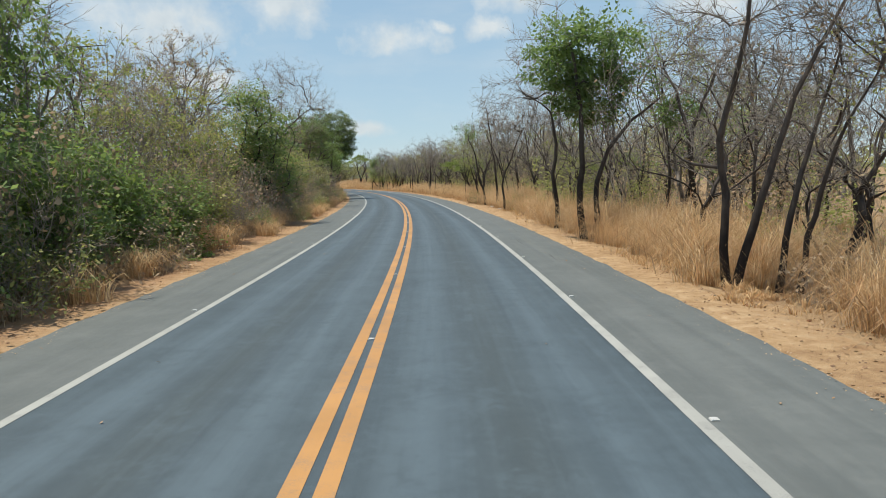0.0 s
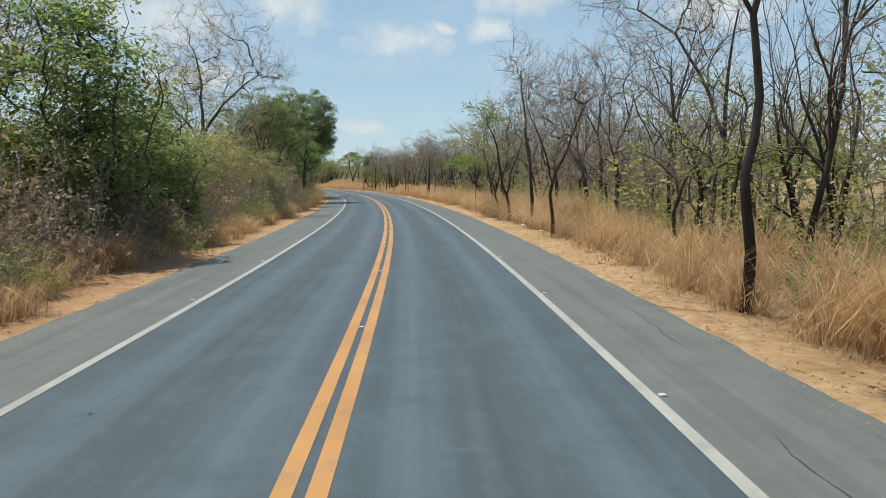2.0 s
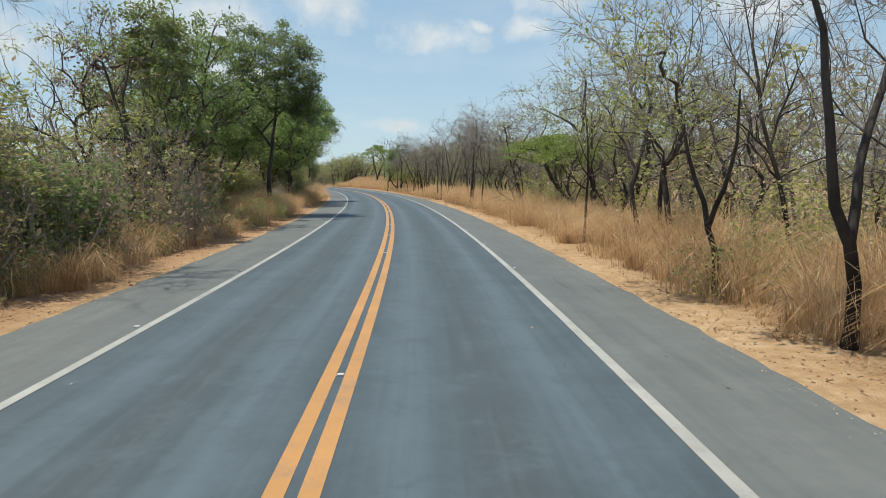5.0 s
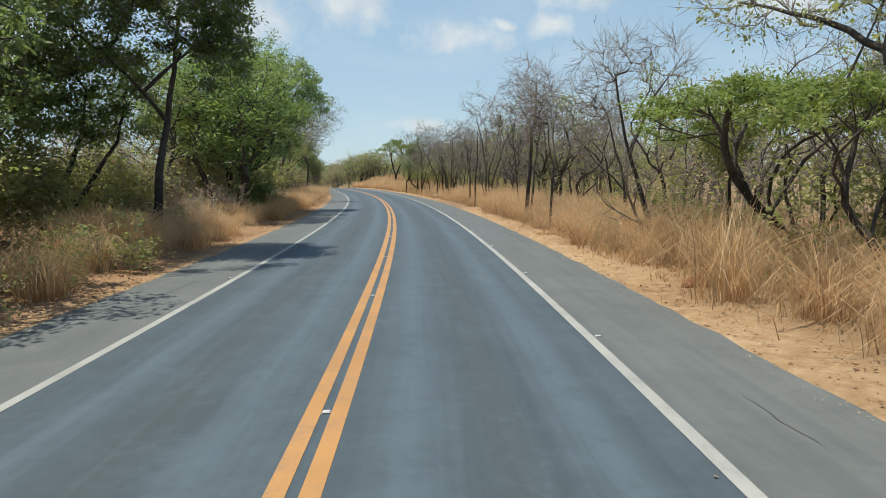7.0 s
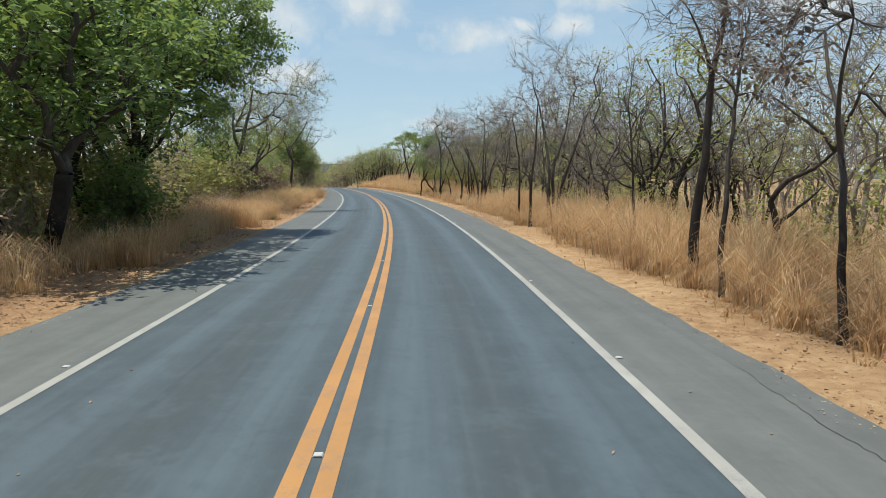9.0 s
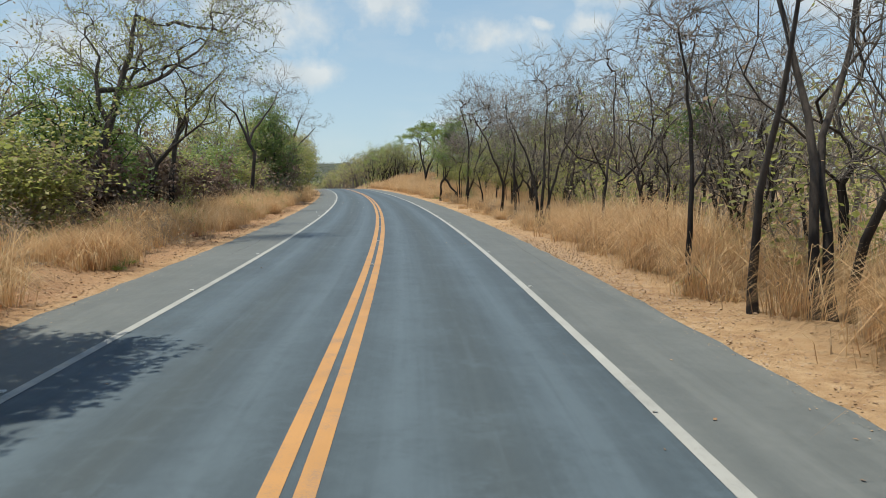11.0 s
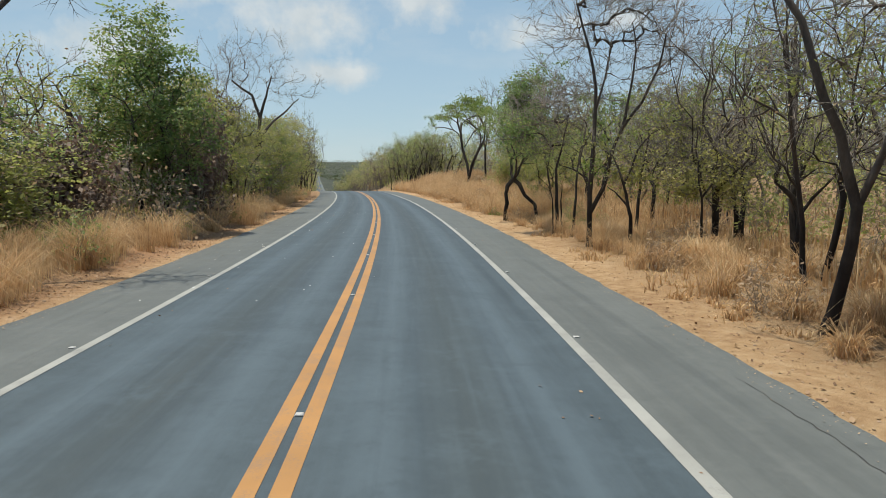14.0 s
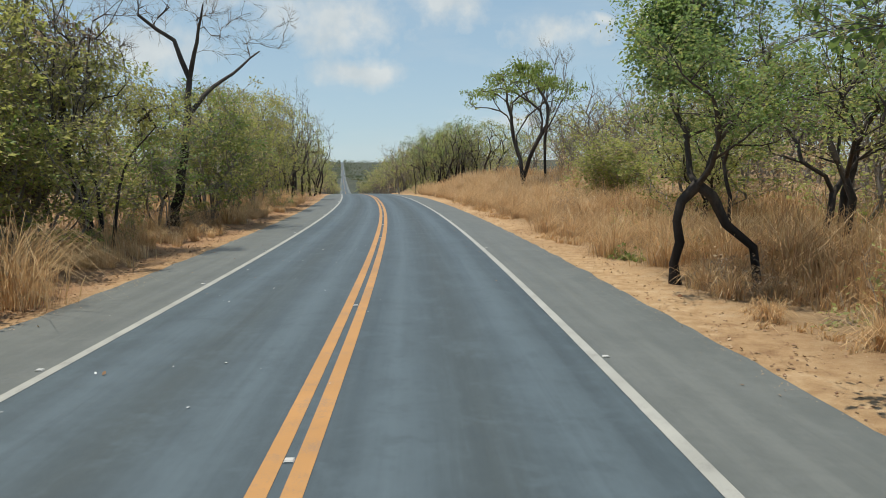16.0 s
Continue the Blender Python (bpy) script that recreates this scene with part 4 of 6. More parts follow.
grown("bare_tree", LEAFLESS, 23.8, 16.3, -31, ((-0.1, 0.0, 0.166, 6.1, (1, -5, -6, -6)), (0.1, 0.0, 0.142, 6.3, (2, 6, 11, 13))),
      ((-0.5, 6.4, 1.4, 1.9, 50, "T"), (1.0, 6.0, 1.7, 2.1, 50, "Td"), (0.8, 7.4, 1.6, 1.1, 50, "T")))
grown("leafy_tree", LEAFY, 27.2, 7.4, -12, ((-0.1, 0.0, 0.199, 7.7, (-1, 1, -1, -6, -8)), (0.2, 0.0, 0.164, 6.4, (-1, -1, 20, 35, 53))),
      ((-1.2, 7.3, 1.0, 1.3, 34, "g"), (0.3, 7.6, 1.4, 1.1, 40, "g"), (0.0, 5.9, 1.3, 1.1, 30, "gk"), (1.4, 6.5, 1.1, 1.2, 26, "gT"), (2.0, 5.2, 0.7, 0.6, 12, "T")))
grown("bare_tree", LEAFLESS, 32.9, 7.3, -14, ((0.0, 0.0, 0.149, 8.5, (0, -6, 4, -8, 14, 10)), (-0.2, 5.2, 0.06, 2.2, (-47, -55, -59))),
      ((-0.4, 9.8, 1.3, 1.4, 36, "T"), (-0.4, 7.7, 1.4, 1.6, 60, "T"), (-2.1, 6.7, 1.0, 0.8, 24, "T"), (-1.1, 7.4, 1.0, 1.0, 24, "T")))
grown("thin_leaved_tree", THIN, 28.6, 12.5, -30, ((0.0, 1.4, 0.183, 5.7, (-8, -1, 9, 22, 19)), (-0.4, 1.8, 0.183, 5.9, (-5, -5, -7, -13, -30))),
      ((-1.4, 8.5, 1.0, 1.0, 24, "To"), (-1.3, 7.1, 1.1, 1.1, 40, "To"), (0.5, 8.2, 1.2, 1.2, 24, "Td"), (0.5, 6.5, 1.3, 1.3, 40, "Td"), (-0.7, 8.1, 1.0, 1.0, 18, "To"), (-0.6, 6.7, 1.1, 1.1, 30, "To"), (-0.8, 5.3, 0.7, 0.5, 14, "g")))
grown("bare_tree", LEAFLESS, 50.9, 13.6, -19, ((0.0, 0.0, 0.126, 6.9, (-7, -6, -4, 5)),),
      ((-0.5, 6.4, 1.7, 2.0, 60, "T"), (-2.0, 6.7, 1.1, 1.4, 30, "T")))
grown("bare_tree", LEAFLESS, 45.4, 13.0, -23, ((0.0, 0.9, 0.141, 9.4, (-2, -15, -19, -24, -55)), (-0.1, 4.0, 0.118, 4.8, (0, 1, 3))),
      ((-3.3, 10.4, 1.8, 1.1, 30, "T"), (-3.0, 8.9, 1.9, 1.2, 50, "T"), (-0.1, 10.9, 1.3, 1.3, 24, "T"), (-0.1, 9.0, 1.4, 1.4, 40, "T"), (-1.9, 10.0, 1.3, 1.3, 18, "T"), (-1.7, 8.1, 1.4, 1.4, 30, "T")))
grown("bare_tree", LEAFLESS, 49.2, 7.2, -21, ((0.0, 0.0, 0.113, 6.1, (-4, -6, 15, 26, 23, 20)), (-0.2, 2.3, 0.063, 3.7, (-14, -15, -14, -12, -8))),
      ((1.2, 6.9, 1.1, 0.9, 36, "T"), (1.1, 5.6, 1.1, 1.0, 60, "T"), (-1.0, 6.7, 0.7, 0.9, 30, "T"), (-0.9, 5.4, 0.8, 1.0, 50, "T"), (0.2, 5.0, 0.8, 0.9, 36, "T"), (0.3, 5.8, 0.8, 0.5, 24, "T")))
grown("bare_tree", SLENDER, 56.2, 7.7, -14, ((0.0, 0.0, 0.137, 8.3, (-1, -2, -4, -7, -5)),),
      ((-0.5, 7.8, 1.1, 1.5, 50, "T"), (-0.4, 6.0, 0.9, 0.9, 24, "T"), (-0.9, 9.0, 0.9, 0.9, 24, "T")))
grown("bare_tree", LEAFLESS, 61.0, 7.4, -15, ((0.0, 0.0, 0.139, 5.9, (2, -15, -5, -6, -22)), (0.0, 1.4, 0.098, 4.8, (8, 13, 17, 16))),
      ((-0.9, 6.1, 1.0, 1.1, 50, "T"), (0.6, 5.9, 1.3, 1.3, 60, "T"), (-1.7, 6.5, 0.8, 0.7, 24, "gT")))
grown("thin_leaved_tree", THIN, 65.8, 7.6, -11, ((0.0, 0.0, 0.111, 4.4, (-6, -15, -18, -19)), (-0.1, 1.3, 0.081, 3.1, (12, 7, 2))),
      ((-1.5, 5.0, 1.2, 1.2, 50, "Too"), (-2.3, 5.6, 1.0, 0.8, 30, "To"), (0.2, 4.8, 0.8, 1.0, 24, "T")))
grown("bare_tree", LEAFLESS, 60.8, 13.0, -29, ((0.1, 0.9, 0.164, 7.1, (-3, -7, -10, -28, -29)), (-0.3, 4.9, 0.11, 2.5, (7, 8, 9))),
      ((-1.7, 8.7, 1.2, 1.0, 30, "T"), (-1.6, 7.3, 1.3, 1.1, 50, "T"), (0.0, 9.3, 1.2, 1.3, 30, "T"), (0.0, 7.4, 1.3, 1.5, 50, "T")))
grown("thin_leaved_tree", THIN, 87.5, 11.1, -21, ((-0.1, 0.0, 0.218, 7.8, (-1, -7, -11, -10, 4, 5)), (-0.7, 4.8, 0.109, 3.5, (-50, -57, -66, -64))),
      ((-3.0, 6.7, 1.5, 0.9, 50, "Too"), (-0.8, 8.5, 1.6, 1.0, 30, "Too"), (-0.7, 7.1, 1.6, 1.1, 50, "Too"), (-1.6, 6.1, 1.1, 0.7, 24, "To"), (0.6, 7.8, 1.0, 1.0, 18, "T"), (0.6, 6.3, 1.1, 1.1, 30, "T")))
grown("thin_leaved_tree", THIN, 91.7, 14.8, -24, ((0.0, 0.0, 0.228, 8.8, (-2, -7, -12, 0, 7, 56)),),
      ((0.1, 5.6, 1.6, 1.4, 50, "Tog"), (0.9, 9.5, 1.7, 1.2, 30, "T"), (0.8, 7.8, 1.8, 1.4, 50, "T"), (-1.3, 5.5, 1.1, 0.9, 24, "o")))
grown("bare_tree", LEAFLESS, 96.9, 9.2, -18, ((0.0, 0.0, 0.135, 5.9, (-11, -12, -17, -17, -6)), (-0.8, 3.5, 0.095, 3.0, (16, 20, 24, 32))),
      ((-1.6, 6.0, 1.0, 1.0, 50, "T"), (-0.2, 6.2, 1.0, 0.8, 50, "T"), (-1.0, 6.3, 0.8, 0.6, 24, "T")))
grown("thin_leaved_tree", THIN, 96.4, 11.6, -25, ((0.0, 0.0, 0.108, 3.8, (-2, -1, 0, 8)),),
      ((-0.1, 3.7, 0.8, 0.8, 40, "ob"), (-1.0, 2.3, 0.7, 0.7, 20, "T")))
grown("bare_tree", LEAFLESS, 112.4, 7.7, -14, ((0.0, 0.0, 0.176, 7.9, (3, 5, 2, 3, 13, 6)), (0.2, 5.0, 0.073, 1.6, (-16, -21, -27))),
      ((-0.4, 7.4, 0.7, 0.5, 21, "T"), (-0.4, 6.6, 0.7, 0.6, 36, "T"), (0.9, 8.2, 1.0, 0.8, 30, "T"), (0.8, 7.0, 1.0, 0.9, 50, "T"), (1.3, 6.0, 0.7, 0.6, 20, "Tr"), (-0.1, 8.6, 0.8, 0.7, 18, "T"), (-0.1, 7.6, 0.9, 0.7, 30, "T"), (0.7, 7.2, 0.8, 0.8, 18, "T"), (0.6, 6.0, 0.9, 0.9, 30, "T")))
grown("bare_tree", SLENDER, 110.7, 7.7, -16, ((0.0, 0.0, 0.094, 6.6, (-1, 0, 0, 0, 7, 5)),),
      ((0.2, 5.3, 0.6, 0.8, 36, "Tr"), (0.2, 6.7, 0.7, 0.8, 30, "T")))
grown("bare_tree", CROOKED, 115.7, 11.8, -20, ((0.0, 0.0, 0.169, 4.2, (0, -6, -20, 34, 62, 47)), (1.2, 3.4, 0.094, 2.3, (-32, -52, -55, -50)), (1.2, 3.4, 0.084, 2.6, (8, 17, 30)), (0.0, 1.1, 0.084, 1.7, (42, 40, 39))),
      ((-0.3, 4.9, 0.9, 0.9, 36, "Tr"), (0.7, 4.5, 0.9, 0.9, 30, "T"), (2.1, 6.0, 0.9, 1.1, 30, "T")))
grown("bare_tree", LEAFLESS, 106.4, 7.6, -25, ((0.0, 0.0, 0.102, 5.8, (-2, -2, -5, -9, -13, -11)), (-0.2, 3.5, 0.066, 2.3, (-5, -2, 4, 5))),
      ((-0.9, 6.5, 0.6, 0.6, 24, "T"), (-0.8, 5.6, 0.6, 0.7, 40, "T"), (-0.2, 6.7, 0.6, 0.7, 24, "T"), (-0.2, 5.6, 0.6, 0.8, 40, "T"), (-0.8, 4.9, 0.4, 0.5, 16, "Tr")))
grown("bare_tree", SLENDER, 130.5, 7.3, -1, ((0.0, 0.0, 0.117, 6.3, (0, 1, 3, 4)),),
      ((0.1, 6.9, 1.3, 1.8, 60, "T"),))
grown("bare_tree", LEAFLESS, 129.7, 8.3, -3, ((-0.3, 0.0, 0.13, 7.7, (2, -8, -11, -11)), (0.0, 0.0, 0.13, 7.1, (3, 4, 11, 4)), (0.3, 0.0, 0.115, 6.9, (-1, 14, 19, 25))),
      ((-0.3, 7.9, 1.4, 1.6, 60, "T"), (0.9, 7.1, 1.4, 1.2, 50, "To"), (2.3, 6.8, 1.2, 1.4, 40, "T")))
grown("bare_tree", LEAFLESS, 128.4, 14.0, -13, ((0.0, 1.7, 0.176, 5.4, (-7, -11, -12, 2)),),
      ((-0.6, 5.9, 1.9, 1.8, 80, "T"),))
grown("thin_leaved_tree", THIN, 111.2, 12.4, -18, ((0.0, 0.0, 0.117, 4.8, (-1, -2, -9, -38)),),
      ((-1.6, 4.8, 1.7, 1.1, 50, "Tdo"), (-0.3, 4.7, 1.1, 1.1, 24, "T")))
grown("bare_tree", LEAFLESS, 100.5, 9.5, -28, ((0.0, 0.0, 0.11, 5.4, (-5, -7, -12, -20, -22)), (-0.2, 2.0, 0.055, 3.6, (-48, -45, -39, -39))),
      ((-1.9, 4.7, 1.0, 0.6, 40, "T"), (-1.4, 6.2, 0.9, 0.7, 30, "T"), (-1.3, 5.3, 1.0, 0.7, 50, "T"), (-2.4, 3.8, 0.6, 0.5, 16, "T")))
grown("bare_tree", SLENDER, 133.3, 7.3, -21, ((0.0, 0.0, 0.096, 5.8, (-2, -1, -1, -2, -4, -8)), (-0.1, 2.2, 0.04, 1.4, (22, 14, 6))),
      ((-0.3, 5.8, 0.7, 0.7, 50, "T"), (0.3, 3.7, 0.5, 0.6, 24, "T"), (-0.5, 4.8, 0.5, 0.5, 24, "T")))
grown("withered_tree", WITHERED, 145.2, 13.0, -17, ((0.1, 1.1, 0.148, 7.1, (-1, -2, -9, -28, 10)),),
      ((-0.9, 9.2, 1.3, 1.1, 36, "rT"), (-0.9, 7.6, 1.4, 1.3, 60, "rT"), (-1.1, 5.2, 1.3, 1.1, 30, "To"), (0.0, 4.7, 1.1, 0.8, 24, "g")))
grown("bare_tree", LEAFLESS, 142.0, 8.0, -9, ((0.0, 0.0, 0.085, 6.5, (1, 6, 9, -3, -8)), (0.0, 2.2, 0.051, 1.9, (-24, -23, -23))),
      ((0.0, 6.3, 0.7, 1.0, 60, "T"), (-0.4, 3.8, 0.5, 0.7, 20, "T")))
grown("bare_tree", PALE, 142.0, 14.2, -23, ((0.0, 0.0, 0.126, 6.4, (-1, 0, 1, 3)),),
      ((-0.1, 6.2, 1.2, 1.6, 50, "T"),))
grown("bare_tree", LEAFLESS, 152.4, 8.1, -10, ((-0.2, 0.0, 0.118, 5.8, (2, -9, -18, -25, -27)), (0.0, 0.0, 0.118, 7.0, (4, 7, 4, 2, -6)), (0.1, 0.0, 0.102, 6.6, (9, 12, 16, 23, 34))),
      ((-1.3, 5.5, 0.9, 0.9, 50, "T"), (0.2, 7.7, 1.2, 1.0, 48, "T"), (0.2, 6.3, 1.3, 1.1, 80, "T"), (1.6, 5.6, 1.3, 1.1, 70, "T"), (1.2, 7.5, 0.9, 0.6, 18, "T"), (1.1, 6.6, 0.9, 0.6, 30, "T")))
grown("bare_tree", SLENDER, 152.1, 8.5, -11, ((0.0, 0.0, 0.086, 5.5, (1, 1, 0, 0)),),
      ((0.1, 5.4, 0.6, 0.9, 30, "T"),))
grown("bare_tree", SLENDER, 169.7, 12.0, -5, ((0.0, 0.0, 0.153, 8.1, (-1, -1, 3, 1)),),
      ((0.1, 7.6, 1.2, 1.8, 50, "To"),))
grown("bare_tree", LEAFLESS, 162.3, 7.9, -7, ((0.0, 0.0, 0.14, 6.9, (4, 3, -16, -25, -23, -27)), (0.1, 2.4, 0.082, 3.0, (15, 6, -8))),
      ((-1.5, 7.8, 0.9, 1.0, 36, "T"), (-1.3, 6.3, 1.0, 1.2, 60, "T"), (0.2, 5.6, 1.0, 1.0, 50, "T"), (-0.5, 4.3, 0.8, 0.7, 24, "To")))
grown("bare_tree", LEAFLESS, 160.5, 8.6, -12, ((0.0, 0.0, 0.138, 6.3, (-1, -3, -2, -3, -20)), (0.0, 1.5, 0.092, 2.1, (50, 27, -28, -39))),
      ((-0.4, 7.4, 1.2, 1.0, 42, "T"), (-0.4, 6.1, 1.2, 1.1, 70, "T"), (-0.7, 4.1, 0.9, 0.6, 30, "Tb"), (0.4, 4.8, 0.8, 0.9, 30, "T")))
grown("bare_tree", LEAFLESS, 164.4, 12.7, -16, ((0.0, 0.0, 0.149, 6.2, (4, 6, 15, 33)), (-0.2, 0.0, 0.099, 2.3, (-11, -15, -52)), (0.2, 0.0, 0.109, 6.2, (2, -4, -7, -11)), (0.4, 0.0, 0.079, 4.5, (7, 16, 31, 51))),
      ((1.3, 6.2, 1.8, 1.6, 60, "T"), (-0.3, 6.0, 1.4, 1.6, 60, "T"), (2.2, 3.9, 1.2, 1.2, 30, "T")))
grown("thin_leaved_tree", THIN, 180.1, 7.8, -9, ((0.0, 0.0, 0.109, 4.8, (-3, -2, 3, 16, 15)), (-0.2, 0.0, 0.061, 2.3, (1, -5, -11)), (0.3, 0.0, 0.061, 2.3, (-9, -5, 5))),
      ((-0.8, 5.3, 1.0, 1.0, 60, "T"), (0.3, 5.2, 1.0, 1.0, 60, "T"), (-0.6, 4.7, 1.2, 1.0, 60, "Td"), (-1.7, 4.5, 0.8, 0.8, 40, "Tog"), (-0.3, 3.8, 0.8, 0.5, 30, "To")))
grown("bare_tree", SLENDER, 178.8, 8.0, -12, ((0.0, 0.0, 0.082, 4.8, (3, 2, 1, 0)),),
      ((0.2, 5.2, 0.6, 1.0, 40, "T"),))
grown("bare_tree", TALL, 175.5, 7.8, -6, ((0.0, 0.0, 0.135, 8.4, (1, -3, 1, 3, -8, -16)), (0.1, 1.3, 0.105, 6.6, (22, 14, 18, 34, 23, 16)), (0.0, 5.0, 0.065, 3.3, (12, 10, 7, 2)), (1.2, 4.6, 0.065, 3.4, (9, 8, 3, -8))),
      ((-0.5, 9.4, 0.9, 0.9, 30, "T"), (-0.5, 8.1, 1.0, 1.0, 50, "T"), (-1.2, 8.2, 0.8, 0.7, 18, "T"), (-1.1, 7.2, 0.8, 0.8, 30, "T"), (0.5, 9.5, 0.9, 0.9, 30, "T"), (0.5, 8.2, 1.0, 1.0, 50, "T"), (1.6, 9.1, 0.9, 0.9, 30, "T"), (1.5, 7.8, 1.0, 1.0, 50, "T"), (2.8, 8.6, 1.1, 0.9, 30, "T"), (2.5, 7.3, 1.1, 1.0, 50, "T"), (3.0, 6.3, 0.8, 0.6, 24, "T"), (1.8, 7.5, 0.9, 0.7, 18, "T"), (1.7, 6.4, 1.0, 0.8, 30, "T"), (0.3, 6.5, 0.6, 0.8, 24, "T"), (0.1, 2.8, 0.4, 0.4, 8, "b"), (0.9, 5.2, 1.0, 0.8, 26, "T"), (-0.8, 5.6, 0.9, 0.8, 24, "T"), (2.3, 5.0, 0.9, 0.8, 22, "T")))
grown("thin_leaved_tree", YELLOWING, 174.1, 8.8, -10, ((0.0, 0.0, 0.107, 3.4, (0, -1, -5, -11, -22)), (-0.1, 2.3, 0.054, 2.6, (21, 21, 41, 59)), (0.0, 1.6, 0.054, 1.0, (-38, -38, -52))),
      ((1.1, 4.6, 0.8, 0.6, 30, "yT"), (0.8, 3.6, 0.9, 0.6, 30, "yT"), (0.2, 2.5, 0.8, 0.5, 24, "y"), (1.8, 3.8, 0.8, 0.6, 24, "yT"), (-0.5, 3.4, 0.6, 0.6, 20, "yT")))
grown("thin_leaved_tree", YELLOWING, 172.4, 10.5, -18, ((0.0, 1.4, 0.066, 2.8, (1, -10, -6, 3)), (0.0, 2.1, 0.052, 1.5, (31, 32, 33))),
      ((0.0, 2.6, 0.7, 0.6, 28, "y"), (-0.8, 2.3, 0.6, 0.4, 20, "y"), (0.7, 3.2, 0.7, 0.7, 30, "yT"), (0.0, 4.0, 0.7, 0.7, 24, "yT"), (0.9, 2.1, 0.6, 0.6, 16, "y")))
grown("leafy_tree", FEATHERY, 177.7, 14.5, -13, ((0.0, 1.0, 0.147, 5.2, (-6, 2, 1, -17)), (0.0, 3.0, 0.098, 2.9, (-39, -39, -36)), (0.0, 4.1, 0.098, 3.0, (35, 33, 27))),
      ((-1.9, 5.3, 1.0, 0.9, 30, "b"), (-0.6, 6.5, 1.2, 1.0, 36, "b"), (0.4, 7.3, 1.5, 0.9, 40, "b"), (1.9, 7.0, 1.2, 1.0, 30, "bT"), (0.8, 5.6, 1.2, 0.7, 20, "bo"), (3.3, 6.3, 1.2, 1.0, 30, "b")))
grown("leafy_tree", GREENING, 194.3, 11.0, -10, ((0.0, 1.9, 0.104, 4.4, (-14, -18, -15, -13)), (-0.3, 3.1, 0.075, 3.6, (12, 8, 6)), (-0.5, 3.8, 0.075, 3.3, (-27, -26, -24))),
      ((-2.3, 6.5, 0.8, 0.9, 36, "gb"), (-1.6, 7.3, 1.1, 1.1, 50, "gb"), (-1.4, 5.9, 0.9, 0.7, 30, "g"), (-0.6, 8.8, 1.1, 1.0, 24, "gT"), (-0.5, 7.4, 1.1, 1.1, 40, "gT"), (-0.2, 5.8, 0.9, 0.6, 24, "oT"), (-1.0, 8.3, 1.3, 0.7, 30, "gT"), (1.3, 7.4, 1.2, 0.8, 30, "oT"), (0.9, 5.6, 0.9, 0.5, 20, "y")))
grown("thin_leaved_tree", THIN, 179.6, 11.1, -20, ((0.0, 0.0, 0.11, 4.3, (3, 4, 4, 4)),),
      ((0.5, 4.7, 1.2, 1.3, 60, "Tob"),))
grown("bare_tree", TALL, 168.3, -9.2, 36, ((0.0, 0.0, 0.209, 8.6, (3, 2, -1, -28, -24, -47)), (0.1, 4.7, 0.11, 3.2, (-3, -3, -1)), (0.2, 4.8, 0.121, 4.8, (27, 38, 40, 25))),
      ((-2.0, 8.8, 1.3, 1.0, 24, "T"), (-1.8, 7.4, 1.3, 1.1, 40, "T"), (0.0, 9.3, 1.0, 1.0, 21, "T"), (0.0, 7.9, 1.1, 1.1, 36, "T"), (2.6, 9.4, 1.0, 1.0, 24, "T"), (2.3, 8.0, 1.1, 1.1, 40, "T"), (1.2, 8.4, 1.1, 1.1, 20, "T")))
grown("bare_tree", TALL, 206.8, -9.7, 34, ((-0.1, 0.0, 0.314, 10.6, (8, 7, 6, 2, -17, -52)), (0.6, 5.5, 0.157, 5.5, (35, 46, 53, 44)), (0.6, 7.1, 0.157, 3.7, (11, 12, 12))),
      ((-1.2, 11.6, 1.6, 1.2, 21, "T"), (-1.1, 9.9, 1.7, 1.3, 36, "T"), (3.6, 9.1, 1.6, 1.4, 40, "T"), (1.2, 12.7, 1.6, 1.3, 21, "T"), (1.1, 10.9, 1.7, 1.4, 36, "T"), (2.3, 9.5, 1.1, 1.1, 20, "T")))
grown("thin_leaved_tree", OLD, 145.2, -10.6, 39, ((0.0, 1.9, 0.29, 6.8, (4, 11, 19, 19, 13)), (0.1, 4.1, 0.145, 3.7, (-18, -1, 7, -24)), (0.6, 5.4, 0.145, 6.4, (79, 65, 58, 54, 54, 36))),
      ((0.3, 8.9, 1.6, 1.1, 45, "To"), (0.2, 7.3, 1.7, 1.2, 76, "To"), (2.7, 8.9, 1.6, 0.9, 45, "To"), (2.5, 7.5, 1.7, 1.0, 76, "To"), (5.8, 9.4, 1.2, 0.9, 45, "To"), (5.3, 8.1, 1.2, 1.0, 76, "To"), (3.6, 6.4, 1.2, 0.8, 45, "T"), (1.5, 5.0, 1.0, 0.8, 30, "b")))
grown("thin_leaved_tree", OLD, 154.0, -10.4, 32, ((-0.1, 1.8, 0.219, 5.4, (11, 11, 16, -8, -35)), (0.6, 4.4, 0.137, 3.6, (25, 34, 43))),
      ((-0.1, 6.9, 1.6, 1.2, 76, "To"), (2.3, 7.3, 1.6, 1.4, 76, "To"), (1.1, 5.7, 1.1, 1.1, 38, "o")))
grown("leafy_tree", SHADY, 126.8, -10.8, 26, ((0.0, 0.0, 0.438, 6.8, (-2, 4, 3, -7)), (0.3, 2.2, 0.292, 6.5, (27, 30, 36)), (0.1, 3.8, 0.234, 4.9, (-29, -28, -27))),
      ((2.8, 9.5, 2.6, 1.8, 75, "gb"), (-0.5, 9.3, 3.2, 2.0, 90, "g"), (4.5, 8.2, 1.5, 1.6, 51, "gb"), (1.7, 6.8, 2.0, 1.8, 51, "gk"), (-2.5, 7.1, 2.6, 2.3, 60, "g"), (3.0, 5.8, 1.2, 1.2, 21, "g"), (0.3, 11.4, 3.2, 1.5, 60, "g")))
